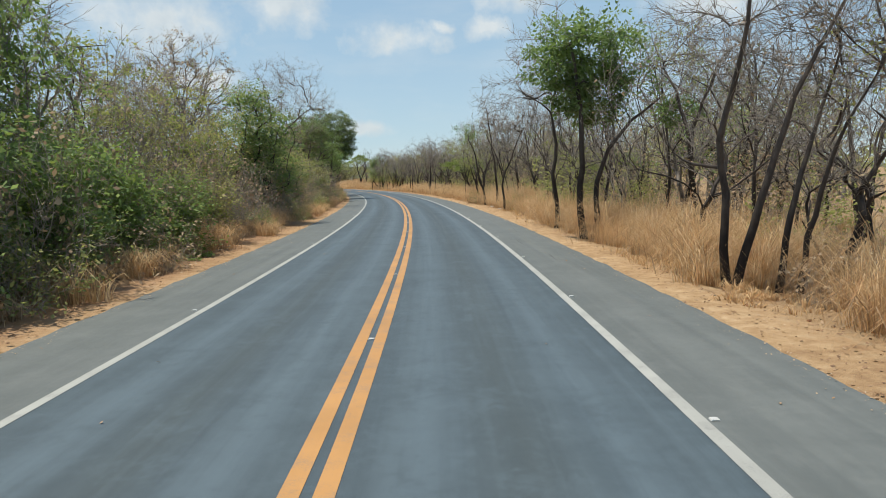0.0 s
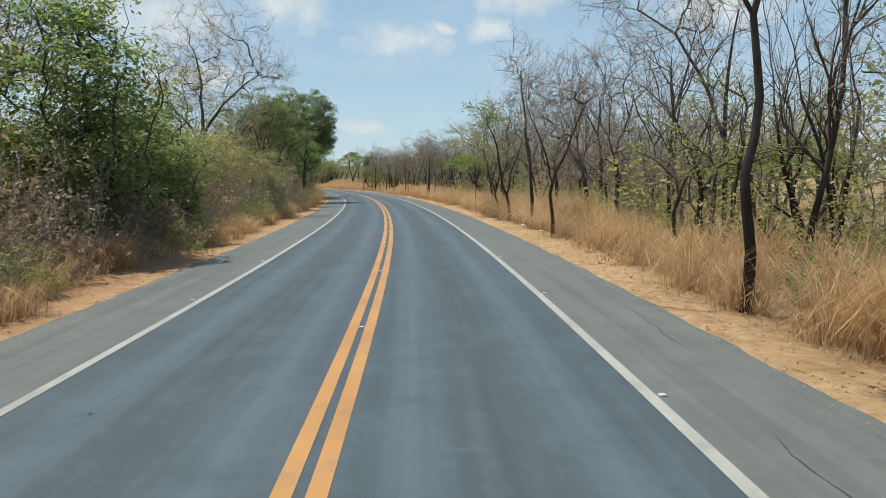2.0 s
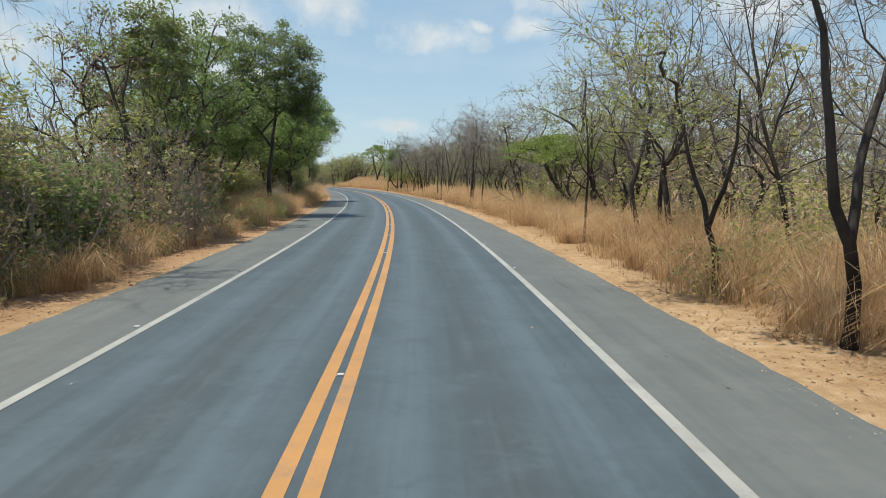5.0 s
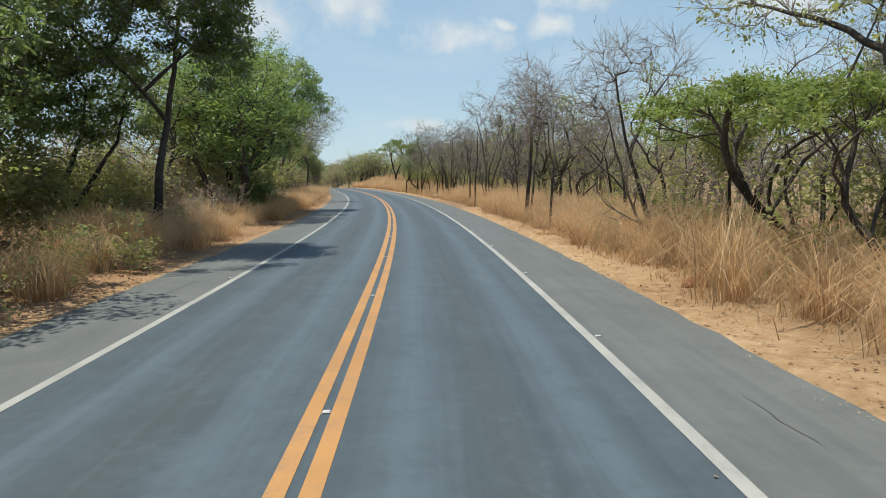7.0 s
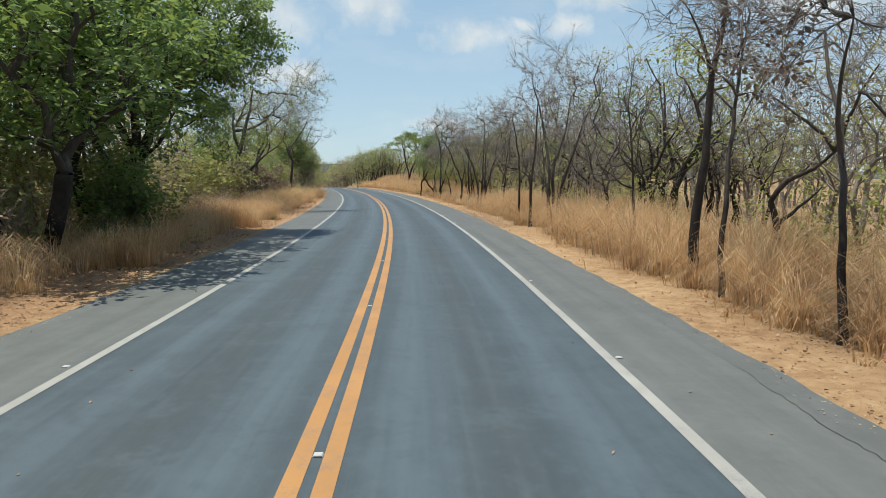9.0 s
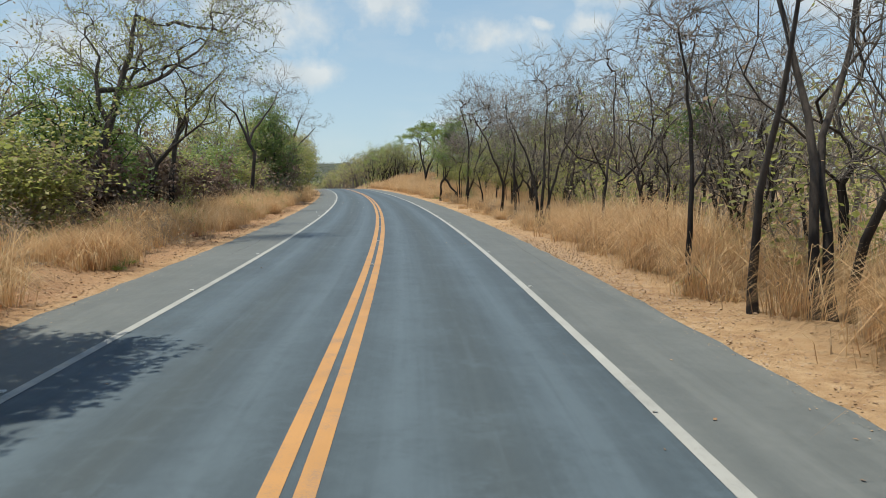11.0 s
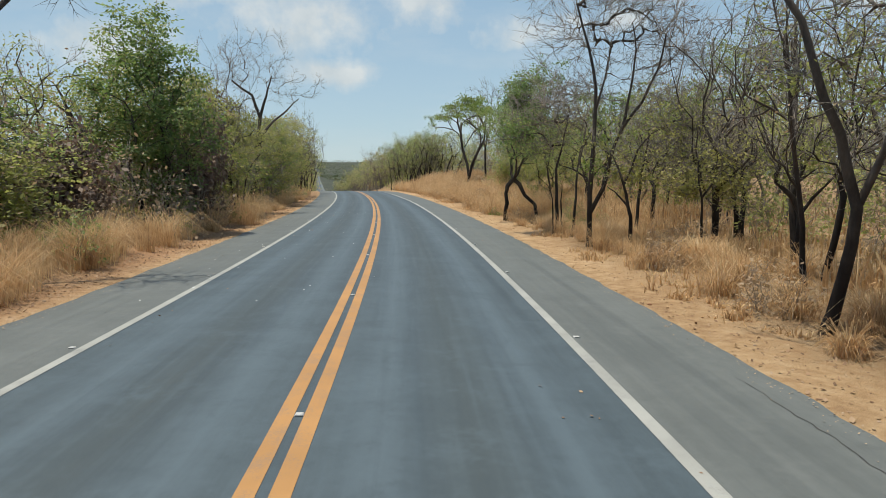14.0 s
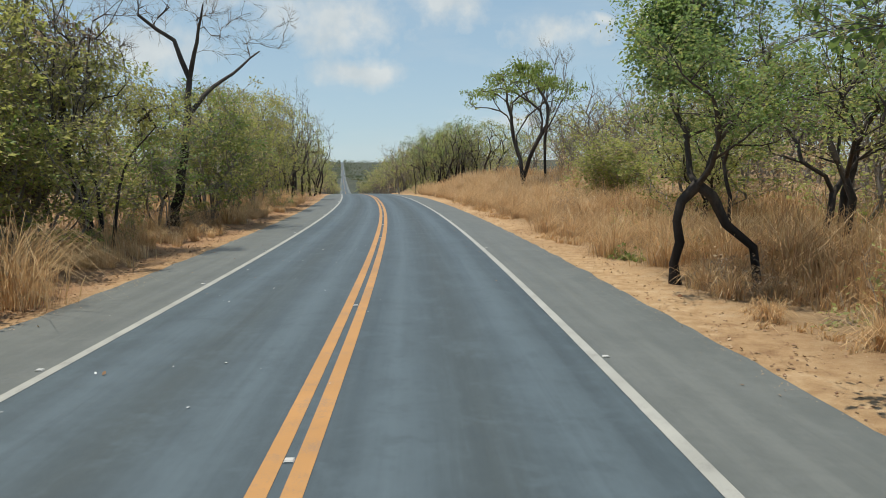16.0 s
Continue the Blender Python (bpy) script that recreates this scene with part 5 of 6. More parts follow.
grown("blossoming_tree", BLOSSOM, 98.4, -8.2, 24, ((-0.1, 0.0, 0.221, 9.7, (6, 5, 6, 12, 9)), (0.3, 4.6, 0.117, 3.9, (-39, -45, -53)), (0.4, 5.3, 0.104, 3.8, (39, 39, 38))),
      ((0.9, 9.3, 2.6, 1.8, 90, "kl"), (-1.8, 7.8, 2.3, 1.8, 75, "kl"), (-4.3, 8.1, 2.6, 2.1, 75, "k"), (2.3, 7.5, 1.2, 1.6, 45, "kl"), (-6.2, 5.8, 1.8, 1.3, 45, "k"), (-1.0, 10.8, 3.6, 1.3, 75, "kl")))
grown("thin_leaved_tree", THIN, 99.7, -12.8, 31, ((-0.1, 0.0, 0.184, 5.8, (15, 27, 20, 6)), (0.2, 0.0, 0.17, 5.9, (29, 35, 33, 17))),
      ((1.1, 5.4, 1.7, 1.7, 40, "kg"), (3.0, 5.3, 1.7, 1.7, 40, "k"), (-0.5, 4.6, 1.4, 1.7, 30, "og")))
grown("withered_tree", WITHERED, 79.2, -10.2, 22, ((0.0, 1.3, 0.174, 5.5, (7, -4, -19, -12)), (1.2, 1.3, 0.127, 5.8, (3, -4, 2, 13))),
      ((-0.5, 7.5, 1.7, 1.3, 50, "rT"), (1.1, 7.3, 1.4, 1.4, 34, "rk"), (-1.4, 6.1, 1.3, 0.9, 20, "r"), (0.0, 5.5, 1.3, 0.9, 16, "T")))
grown("round_crowned_tree", DOMED, 67.3, -12.5, 27, ((0.0, 1.5, 0.243, 9.1, (2, 3, 11, -2, -8)), (0.1, 4.8, 0.143, 5.8, (29, 38, 46, 51)), (0.1, 4.6, 0.129, 4.7, (-19, -28, -42, -53))),
      ((0.4, 10.3, 2.3, 1.7, 144, "Td"), (3.1, 9.1, 2.3, 1.7, 144, "Td"), (-1.8, 8.4, 2.0, 1.7, 120, "Td"), (0.5, 8.1, 2.6, 1.4, 96, "To"), (5.1, 10.1, 1.1, 0.9, 57, "Td"), (1.5, 11.9, 3.1, 1.4, 144, "Td"), (-1.5, 6.8, 1.4, 1.1, 48, "o")))
grown("thin_leaved_tree", CANOPY, 196.9, -8.9, 39, ((-0.1, 0.0, 0.093, 4.3, (0, -3, -10, -19)), (-0.3, 0.0, 0.083, 4.3, (-5, -10, -19, -28)), (0.2, 0.0, 0.083, 4.4, (8, 10, 20, 42))),
      ((-1.0, 5.2, 1.7, 0.7, 54, "y"), (0.5, 4.7, 1.7, 0.7, 54, "y"), (2.0, 4.4, 1.1, 0.7, 36, "y"), (-0.1, 5.9, 1.2, 0.6, 30, "y"), (-1.0, 6.6, 1.1, 0.5, 30, "r"), (-2.1, 4.5, 1.0, 0.8, 30, "y")))

# further trees between them
for row in (
        ("slim", 36.5, 10.6, 10.4, 4.8), ("multi", 40.0, 13.4, 10.8, 7.0), ("bare", 43.5, 11.2, 9.6, 6.0), ("slim", 47.5, 11.8, 10.6, 5.0), ("bare", 53.0, 11.4, 10.4, 6.4), ("slim", 57.5, 11.4, 10.2, 5.0),
        ("bare", 63.5, 10.8, 10.0, 6.2), ("slim", 69.0, 11.2, 10.4, 5.0), ("bare", 73.0, 9.6, 9.4, 5.6), ("slim", 31.0, 12.0, 9.8, 4.6), ("slim", 22.5, 11.8, 8.8, 4.2)):
    plant(*row, group="trees along the verge")
for row in (
        ("slim", 156.5, 10.6, 9.6, 4.6), ("slim", 158.8, 12.0, 9.8, 4.8), ("slim", 166.5, 10.2, 9.0, 4.4), ("sparse", 164.0, 15.2, 9.4, 7.0), ("bare", 172.5, 10.8, 8.8, 6.0), ("sparse", 169.5, 14.8, 9.0, 7.0),
        ("bare", 176.5, 14.0, 8.6, 5.6)):
    plant(*row, group="trees along the verge")
plant("umbrella", 41.8, 13.1, 3.9, 4.4, group=ROW)
plant("umbrella", 86.8, 10.4, 4.4, 5.2, group=ROW)
plant("pale", 96.8, 9.3, 4.6, 6.0, 200, group=ROW)
plant("acacia", 92.8, 12.4, 5.2, 8.8, 5, 0, group=ROW)
for row in (
        ("slim", 78.0, 7.8, 7.6, 3.2), ("sparse", 74.2, 9.2, 7.4, 5.2), ("slim", 119.0, 8.6, 7.8, 3.0), ("bare", 124.5, 9.4, 7.2, 4.6), ("multi", 137.0, 10.5, 7.4, 4.8), ("slim", 126.4, 7.5, 6.6, 2.6),
        ("sparse", 169.0, 11.4, 7.2, 5.4), ("bare", 145.5, 11.4, 7.6, 5.4)):
    plant(*row[:4], row[4], group=ROW)
for row in (
        ("olive", 209.0, 12.4, 3.8, 5.4), ("bare", 229.0, 13.5, 11.6, 6.5), ("sparse", 192.0, 12.5, 6.6, 6.2), ("sparse", 199.0, 12.4, 5.8, 5.4),
        ("olive", 201.0, 13.0, 4.8, 6.0), ("high", 194.5, 14.6, 8.6, 7.0), ("sparse", 187.0, 14.8, 7.4, 6.4)):
    plant(*row[:4], row[4], group=ROW)
plant("umbrella", 226.0, 10.8, 9.6, 9.0, 20, 1, group=ROW)
plant("bare", 262.0, -7.4, 10.4, 7.0, 20, 2, group=ROW)

# trees and thickets by the left-hand verge
for row in (
        ("thick", 11.6, -11.2, 10.4, 4.6), ("thick", 14.6, -10.9, 10.2, 4.4), ("thick", 17.6, -10.9, 9.6, 4.2), ("thick", 13.2, -13.4, 11.0, 4.8), ("green", 14.8, -12.6, 11.0, 5.6), ("green", 19.5, -13.2, 10.4, 5.6), ("bush", 12.8, -8.7, 4.2, 3.0), ("bush", 15.8, -8.7, 3.6, 3.2), ("bush", 18.2, -8.8, 4.4, 3.0),
        ("bush", 21.0, -8.7, 3.4, 3.0), ("thick", 21.2, -11.4, 8.6, 4.0), ("olive", 24.4, -10.2, 6.6, 4.0), ("olive", 28.0, -10.6, 7.2, 4.4), ("olive", 32.8, -10.4, 7.4, 4.6)):
    plant(*row[:4], row[4] * 1.12, group=ROW)
for row in (
        ("bush", 24.0, -8.5, 2.8, 3.0), ("olive", 29.0, -8.7, 3.2, 3.4), ("brush", 38.0, -8.9, 2.3, 3.4), ("column", 47.4, -9.8, 5.4, 4.2), ("column", 41.6, -9.6, 8.4, 4.6), ("sparse", 71.2, -14.2, 9.0, 6.4),
        ("round", 46.8, -15.1, 12.4, 8.4), ("olive", 40.0, -11.2, 5.7, 4.4), ("olive", 44.5, -10.2, 4.8, 4.2), ("olive", 61.5, -10.3, 5.7, 4.5), ("brush", 36.2, -8.8, 1.9, 3.0)):
    plant(*row[:4], row[4] * 1.12, group=ROW)
for row in (
        ("sparse", 80.0, -12.5, 9.0, 6.0), ("olive", 66.0, -9.4, 4.9, 4.5), ("olive", 58.2, -10.2, 5.2, 4.4), ("olive", 52.5, -10.6, 5.0, 4.4), ("brush", 56.5, -8.6, 2.2, 3.0),
        ("bush", 49.5, -9.8, 3.6, 3.6), ("bush", 70.0, -9.0, 3.4, 3.4), ("olive", 77.0, -9.6, 5.0, 4.6), ("brush", 64.0, -8.2, 1.9, 3.0)):
    plant(*row[:4], row[4] * 1.12, group=ROW)
for row in (
        ("shade", 94.0, -14.0, 9.6, 8.0), ("shade", 87.0, -11.0, 11.2, 8.2), ("green", 116.0, -10.0, 10.4, 9.0), ("green", 122.0, -11.0, 11.4, 9.4),
        ("shade", 123.8, -13.8, 10.8, 8.6), ("green", 146.5, -12.0, 6.4, 4.6), ("bush", 121.0, -9.4, 3.2, 3.6), ("brush", 104.0, -9.4, 2.0, 3.2), ("brush", 110.0, -9.0, 2.2, 3.4)):
    plant(*row[:4], row[4] * 1.12, group=ROW)
for row in (
        ("column", 181.6, -9.4, 9.4, 4.4), ("bush", 173.5, -12.3, 5.9, 4.6), ("bare", 196.0, -8.8, 11.0, 4.6), ("olive", 208.5, -8.6, 7.0, 4.6),
        ("sparse", 151.5, -11.2, 9.4, 8.0), ("rust", 160.8, -12.0, 3.2, 4.1), ("rust", 185.0, -8.8, 5.4, 3.4), ("olive", 187.2, -9.6, 6.0, 4.6), ("low_brush", 183.6, -7.9, 1.8, 2.4), ("brush", 178.5, -8.4, 3.6, 4.0)):
    plant(*row[:4], row[4] * 1.12, group=ROW)
for row in (
        ("olive", 195.4, -10.9, 8.4, 5.4), ("olive", 200.5, -10.8, 7.4, 5.0), ("olive", 191.2, -10.8, 8.2, 5.4), ("olive", 185.8, -11.0, 8.0, 5.2), ("rust", 199.0, -13.0, 7.6, 3.6), ("olive", 193.0, -9.0, 5.4, 4.4), ("bush", 212.0, -9.4, 7.6, 5.6),
        ("bush", 205.0, -9.6, 5.6, 4.6), ("olive", 216.0, -9.2, 8.8, 5.2), ("olive", 224.0, -9.2, 9.2, 5.4), ("olive", 232.0, -9.0, 9.4, 5.4), ("sparse", 244.0, -8.4, 10.4, 6.4), ("bare", 238.0, -8.0, 10.6, 5.0)):
    plant(*row[:4], row[4] * 1.12, group=ROW)

# the arched tree whose second stem leans back to the ground
rng = np.random.default_rng(41)
ax, ay = place(189.6, 7.3)
bx, by = place(189.0, 9.0)
az = float(ground_z(189.6, 7.3))
reach = np.array((float(bx - ax), float(by - ay), float(ground_z(189.0, 9.0)) - az))
fork = reach * 0.22 + (0, 0, 2.35)
limbs = [(np.array([(0, 0, -0.2), (-0.06, 0.05, 0.5), (0.05, -0.03, 1.0), (-0.03, 0.02, 1.5), (0.06, 0.0, 1.95), fork]), np.array((0.13, 0.1, 0.115, 0.1, 0.12, 0.14)), 0),
         (np.array([fork, reach * 0.4 + (0, 0, 2.1), reach * 0.58 + (0, 0.05, 1.45), reach * 0.9 + (0, -0.05, 0.95), reach + (0, 0, -0.2)]), np.array((0.13, 0.13, 0.11, 0.1, 0.1)), 1)]
top = skeleton_of(rng, stems=3, length=2.3, r0=0.085, levels=5, kids=(4, 4, 4, 4), bare=0.25, angle=(0.5, 1.1), wiggle=0.22, lean=0.75, stem_gap=0.02)
limbs += [(p * (1.35, 1.35, 1.05) + fork + (0, 0, 0.25), r, l + 1 if l == 0 else l) for p, r, l in top]
arched = shaft("arched_tree", "charred tree arching over a second stem, with a green crown", "tree", 42, 6.5, 4.0, M_GREEN, 12, 0.22, 0.055, limbs=limbs, leaf_level=4, two=((M_OLIVE, 6),))
arched.matrix_basis = Matrix.Translation((float(ax), float(ay), az))

# the woods behind them
WOOD = "trees of the dry woods"


BACK = {}


def join_plant(key, s, lat, height, width):
    """Adds a plant to the joined background woods, material by material."""
    pool = KINDS[key.replace("wood", "back")]
    src = pool[wild.randrange(len(pool))]
    h0, w0 = SIZE[src.name]
    x, y = place(s, lat)
    a, k, kw = wild.uniform(0, 2 * math.pi), height / h0, width / w0
    turn = np.array(((math.cos(a) * kw, -math.sin(a) * kw, 0), (math.sin(a) * kw, math.cos(a) * kw, 0), (0, 0, k)))
    for c in src.children:
        me = c.data
        co = np.empty(len(me.vertices) * 3)
        me.vertices.foreach_get("co", co)
        v = co.reshape(-1, 3) @ turn.T + (float(x), float(y), float(ground_z(s, lat)))
        slot = BACK.setdefault(me.materials[0].name, [0, [], []])
        slot[1].append(v)
        slot[2] += [tuple(slot[0] + j for j in f.vertices) for f in me.polygons]
        slot[0] += len(v)


def woods(count, s0, s1, lat_of, choice, weights, tall, far=19.0):
    for i in range(count):
        key = wild.choices(choice, weights)[0]
        h = wild.uniform(*tall) if key != "wood_bush" else wild.uniform(2.2, 4.0)
        wd = h * wild.uniform(0.7, 1.0) if key != "wood_bush" else h * 1.4
        s, lat = wild.uniform(s0, s1), lat_of()
        if lat > 0 and 200 < s < 264:
            lat += 8.0
        if (168 < s < 204 and 0 < lat < 18) or (96 < s < 126 and 0 < lat < 15) or (138 < s < 152 and 0 < lat < 13):
            continue
        if abs(lat) > far or s > 300:
            join_plant(key, s, lat, h, wd)
        else:
            plant(key, s, lat, h, wd, group=WOOD)


woods(400, 10, 300, lambda: 11.0 + 30.0 * wild.random(), ("wood_bare", "wood_olive", "wood_bush"), (9, 4, 1), (6.5, 10.0))
woods(100, 14, 260, lambda: 9.4 + 8.0 * wild.random(), ("wood_bare", "wood_olive", "wood_bush"), (7, 3, 4), (5.0, 8.4))
woods(230, 10, 300, lambda: -11.5 - 30.0 * wild.random() ** 1.3, ("wood_bare", "wood_olive", "wood_bush"), (4, 6, 3), (6.5, 10.0))
woods(46, 196, 300, lambda: 8.0 + 20 * wild.random(), ("wood_olive", "wood_bush"), (5, 1), (5.5, 8.5))
woods(90, 90, 230, lambda: 16.0 + 26.0 * wild.random(), ("wood_bare", "wood_olive", "wood_bush"), (5, 3, 2), (6.5, 9.5))
woods(70, 400, 640, lambda: wild.choice((-1, 1)) * (6.8 + 6.0 * wild.random()), ("wood_olive", "wood_bare"), (3, 1), (8.0, 11.0))
woods(70, 290, 440, lambda: 7.0 + 7 * wild.random(), ("wood_olive", "wood_bare"), (3, 2), (7.5, 10.5))
woods(50, 262, 335, lambda: 7.8 + 9 * wild.random(), ("wood_olive", "wood_bare", "wood_bush"), (4, 1, 2), (7.0, 10.0))
woods(45, 246, 335, lambda: -7.4 - 8 * wild.random(), ("wood_olive", "wood_bush"), (3, 2), (7.0, 10.5))
woods(80, 320, 470, lambda: wild.choice((-1, 1)) * (8.2 + 30 * wild.random() ** 1.5), ("wood_olive", "wood_bare"), (4, 1), (6.5, 10.0))
joined, mats, base, vs, fs, mi = None, [], 0, [], [], []
for nm, (n, v, f) in BACK.items():
    vs += v
    fs += [tuple(base + j for j in q) for q in f]
    mi += [len(mats)] * len(f)
    mats.append(bpy.data.materials[nm])
    base += n
me = mesh_of("background_woods", np.concatenate(vs), fs, mats[0])
for m in mats[1:]:
    me.materials.append(m)
me.polygons.foreach_set("material_index", np.array(mi, dtype=np.int32))
tagged(new("background_woods", me), "dense dry woods of bare and olive-leaved trees behind the verge", "woods", kind="stuff")

for s, lat, h in ((138.0, -6.9, 0.35), (138.6, -7.2, 0.3), (136.9, -6.7, 0.25), (194.0, 7.4, 0.5), (193.5, 7.7, 0.4), (57.5, -7.4, 0.5), (33.0, -7.2, 0.4), (24.0, -7.0, 0.45), (22.6, -6.9, 0.3), (83.0, -8.2, 0.6), (84.2, -7.9, 0.4), (133.5, 7.6, 0.4)):
    plant("weed", s, lat, h, h * 1.7, group="green weeds on the verge")
plant("bush", 86.6, -10.6, 2.3, 1.7, 0, 0, label="young green sapling in the dry grass")

# bare stems and dry brush standing in the thickets
for i in range(34):
    s = 11.5 + i * 2.1 + wild.uniform(-0.8, 0.8)
    h = wild.uniform(2.4, 4.6)
    plant("brush", s, -7.9 - wild.uniform(0, 1.6), h, h * wild.uniform(0.7, 1.0), group="dry brush in the thickets")
for i in range(26):
    s = 97 + i * 3.1 + wild.uniform(-1, 1)
    h = wild.uniform(1.0, 2.2)
    plant("brush", s, -8.8 - wild.uniform(0, 2.0), h, h * wild.uniform(1.0, 1.4), group="dry brush in the thickets")

# low brushwood at the foot of the thickets
LOW = "low bushes at the edge of the thickets"
for i in range(44):
    s = 11 + i * 1.9 + wild.uniform(-0.8, 0.8)
    h = wild.uniform(0.9, 2.1)
    plant(wild.choice(("low_brush", "low_olive", "low_olive")), s, -7.5 - wild.uniform(-0.3, 0.9), h, h * wild.uniform(1.1, 1.6), group=LOW)
for i in range(30):
    s = 94 + i * 4.6 + wild.uniform(-2, 2)
    h = wild.uniform(0.8, 1.9)
    plant(wild.choice(("low_brush", "low_brush", "low_olive")), s, -8.0 - wild.uniform(-0.2, 1.2), h, h * wild.uniform(1.2, 1.6), group=LOW)
for i in range(40):
    s = 12 + i * 5.2 + wild.uniform(-2, 2)
    h = wild.uniform(0.7, 1.7)
    plant(wild.choice(("low_brush", "low_brush", "low_olive")), s, 8.2 + wild.uniform(-0.3, 2.2), h, h * wild.uniform(1.2, 1.7), group=LOW)

# underwood that closes the thickets
for s, lat, key, h in ((98, -12.6, "olive", 4.2), (103, -11.8, "olive", 4.0), (107, -12.6, "rust", 3.6), (112, -12.2, "brush", 4.0), (118, -13.0, "olive", 4.4), (125, -12.6, "olive", 4.4), (133, -12.4, "brush", 3.6), (141, -12.0, "olive", 4.4),
                       (145, -11.4, "rust", 3.4), (149, -12.8, "bush", 4.4), (155, -12.0, "rust", 3.8), (158, -12.8, "olive", 4.4), (164, -11.4, "rust", 3.4), (167, -12.6, "bush", 4.4), (172, -11.6, "olive", 4.2), (177, -11.4, "rust", 4.0)):
    plant(key, s, lat, h, h * 1.25, group=WOOD)
for i in range(46):
    s = 22 + i * 4.2 + wild.uniform(-1.5, 1.5)
    h = wild.uniform(2.4, 4.4)
    plant("wood_bush", s, -10.8 - wild.uniform(0, 4.5), h, h * wild.uniform(1.2, 1.6), group=WOOD)

for i in range(64):
    s = 16 + i * 3.1 + wild.uniform(-1.5, 1.5)
    h = wild.uniform(1.8, 3.8)
    plant("wood_bush", s, 10.6 + 9.0 * wild.random() ** 1.3 + (4 if s > 168 else 0), h, h * wild.uniform(1.2, 1.7), group=WOOD)

# the wooded plain beyond the crest
rng = np.random.default_rng(21)
k = 8200
fs = 430 + 2900 * rng.random(k) ** 1.25
fl = np.where(rng.random(k) < 0.5, -1, 1) * (9 + 420 * rng.random(k) ** 2 * (0.4 + fs / 2000))
fx, fy = place(fs, fl)
fh = rng.uniform(5, 10.0, k) * (1 + np.clip((fs - 1200) / 900, 0, 2))
centres = np.stack([fx, fy, ground_z(fs, fl) + fh * 0.55], 1)
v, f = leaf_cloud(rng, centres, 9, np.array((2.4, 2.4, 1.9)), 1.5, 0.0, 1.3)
# the haze over these woods is only in their leaf colour
tagged(new("far_woods", mesh_of("far_woods", v, f, M_FAR_HAZED)), "green woods covering the plain beyond the crest, coloured greyer for haze", "woods", kind="stuff")


k = 3000
ms = rng.uniform(-90, 440, k)
ml = np.where(rng.random(k) < 0.5, -1, 1) * (42 + 170 * rng.random(k) ** 1.3)
back = ms < 4
ml[back] = np.sign(ml[back]) * rng.uniform(9, 90, back.sum())
mx, my = place(ms, ml)
centres = np.stack([mx, my, ground_z(ms, ml) + rng.uniform(2.6, 5.0, k)], 1)
v, f = leaf_cloud(rng, centres, 16, np.array((2.0, 2.0, 1.8)), 0.8, 0.0, 1.4)
tagged(new("outer_woods", mesh_of("outer_woods", v, f, M_OLIVE)), "olive-brown dry woods spreading away from the road", "woods", kind="stuff")

# ---- grass ----
def grass(name, rng, tufts, per, height, label, mat=None, width=0.009, splay=0.24, arch=0.3):
    """Arching blades in tufts: tufts is rows of s, lat, size."""
    t = np.repeat(tufts, per, axis=0)
    m = len(t)
    ang, out = rng.uniform(0, 2 * math.pi, m), np.abs(rng.normal(0, splay, m)) * t[:, 2]
    x, y = place(t[:, 0], t[:, 1])
    x, y = x + np.cos(ang) * out, y + np.sin(ang) * out
    z = ground_z(t[:, 0], t[:, 1]) - 0.04
    h = height * t[:, 2] * rng.uniform(0.25, 1.15, m)
    base = np.stack([x, y, z], 1)
    lean = h * np.clip(np.abs(rng.normal(arch, 0.34, m)), 0.03, 1.15)
    ang = ang + rng.normal(0, 0.7, m)
    face = rng.uniform(0, 2 * math.pi, m)
    d = np.stack([np.cos(ang), np.sin(ang), 0 * ang], 1)
    side = np.stack([np.cos(face), np.sin(face), 0 * ang], 1) * (width * rng.uniform(0.5, 1.7, m))[:, None]
    up = np.array((0, 0, 1.0))
    sag = (lean / h) ** 1.5
    p1 = base + d * (lean * 0.12)[:, None] + up * (h * 0.5)[:, None]
    p2 = base + d * (lean * 0.48)[:, None] + up * (h * (0.9 - 0.16 * sag))[:, None]
    tip = base + d * (lean * 1.15)[:, None] + up * (h * (1.0 - 0.75 * np.minimum(sag, 1.1)))[:, None]
    v = np.stack([base - side, base + side, p1 + side, p1 - side, p2 + side * 0.7, p2 - side * 0.7, tip], 1).reshape(-1, 3)
    f = []
    for i in range(m):
        b = 7 * i
        f += [(b, b + 1, b + 2, b + 3), (b + 3, b + 2, b + 4, b + 5), (b + 5, b + 4, b + 6)]
    return tagged(new(name, mesh_of(name, v, f, mat or M_STRAW)), label, "grass", kind="stuff")


def belt(rng, count, s0, s1, lat0, spread, side, small, large):
    """Tufts gathered in drifts along one side of the road."""
    drift = rng.uniform(s0, s1, max(count // 18, 1))
    s = drift[rng.integers(0, len(drift), count)] + rng.normal(0, 1.1, count)
    lat = lat0 + np.abs(rng.normal(0, spread, count))
    big = 0.72 + 0.3 * np.sin(s * 0.43 + 1.0) * np.sin(s * 0.171 + lat) + rng.uniform(small, large, count)
    return np.stack([s, side * (lat + 0.25 * np.sin(s * 0.9) + 0.2 * np.sin(s * 2.3)), np.clip(big, 0.3, 1.5)], 1)


def low_by_arch(t):
    """Keeps the grass short beside the arched tree, in the open wood before it and on the bare sand across the road."""
    near = (np.abs(t[:, 0] - 187.0) < 4.2) & (t[:, 1] > 0) & (t[:, 1] < 10.5)
    t[near, 2] *= 0.45
    open_wood = (t[:, 0] > 154) & (t[:, 0] < 183) & (t[:, 1] > 0)
    t[open_wood, 2] *= 0.55
    bare_sand = (t[:, 0] > 178) & (t[:, 1] < 0) & (np.sin(t[:, 0] * 2.1) < 0.75)
    t[bare_sand, 2] *= 0.4
    return t


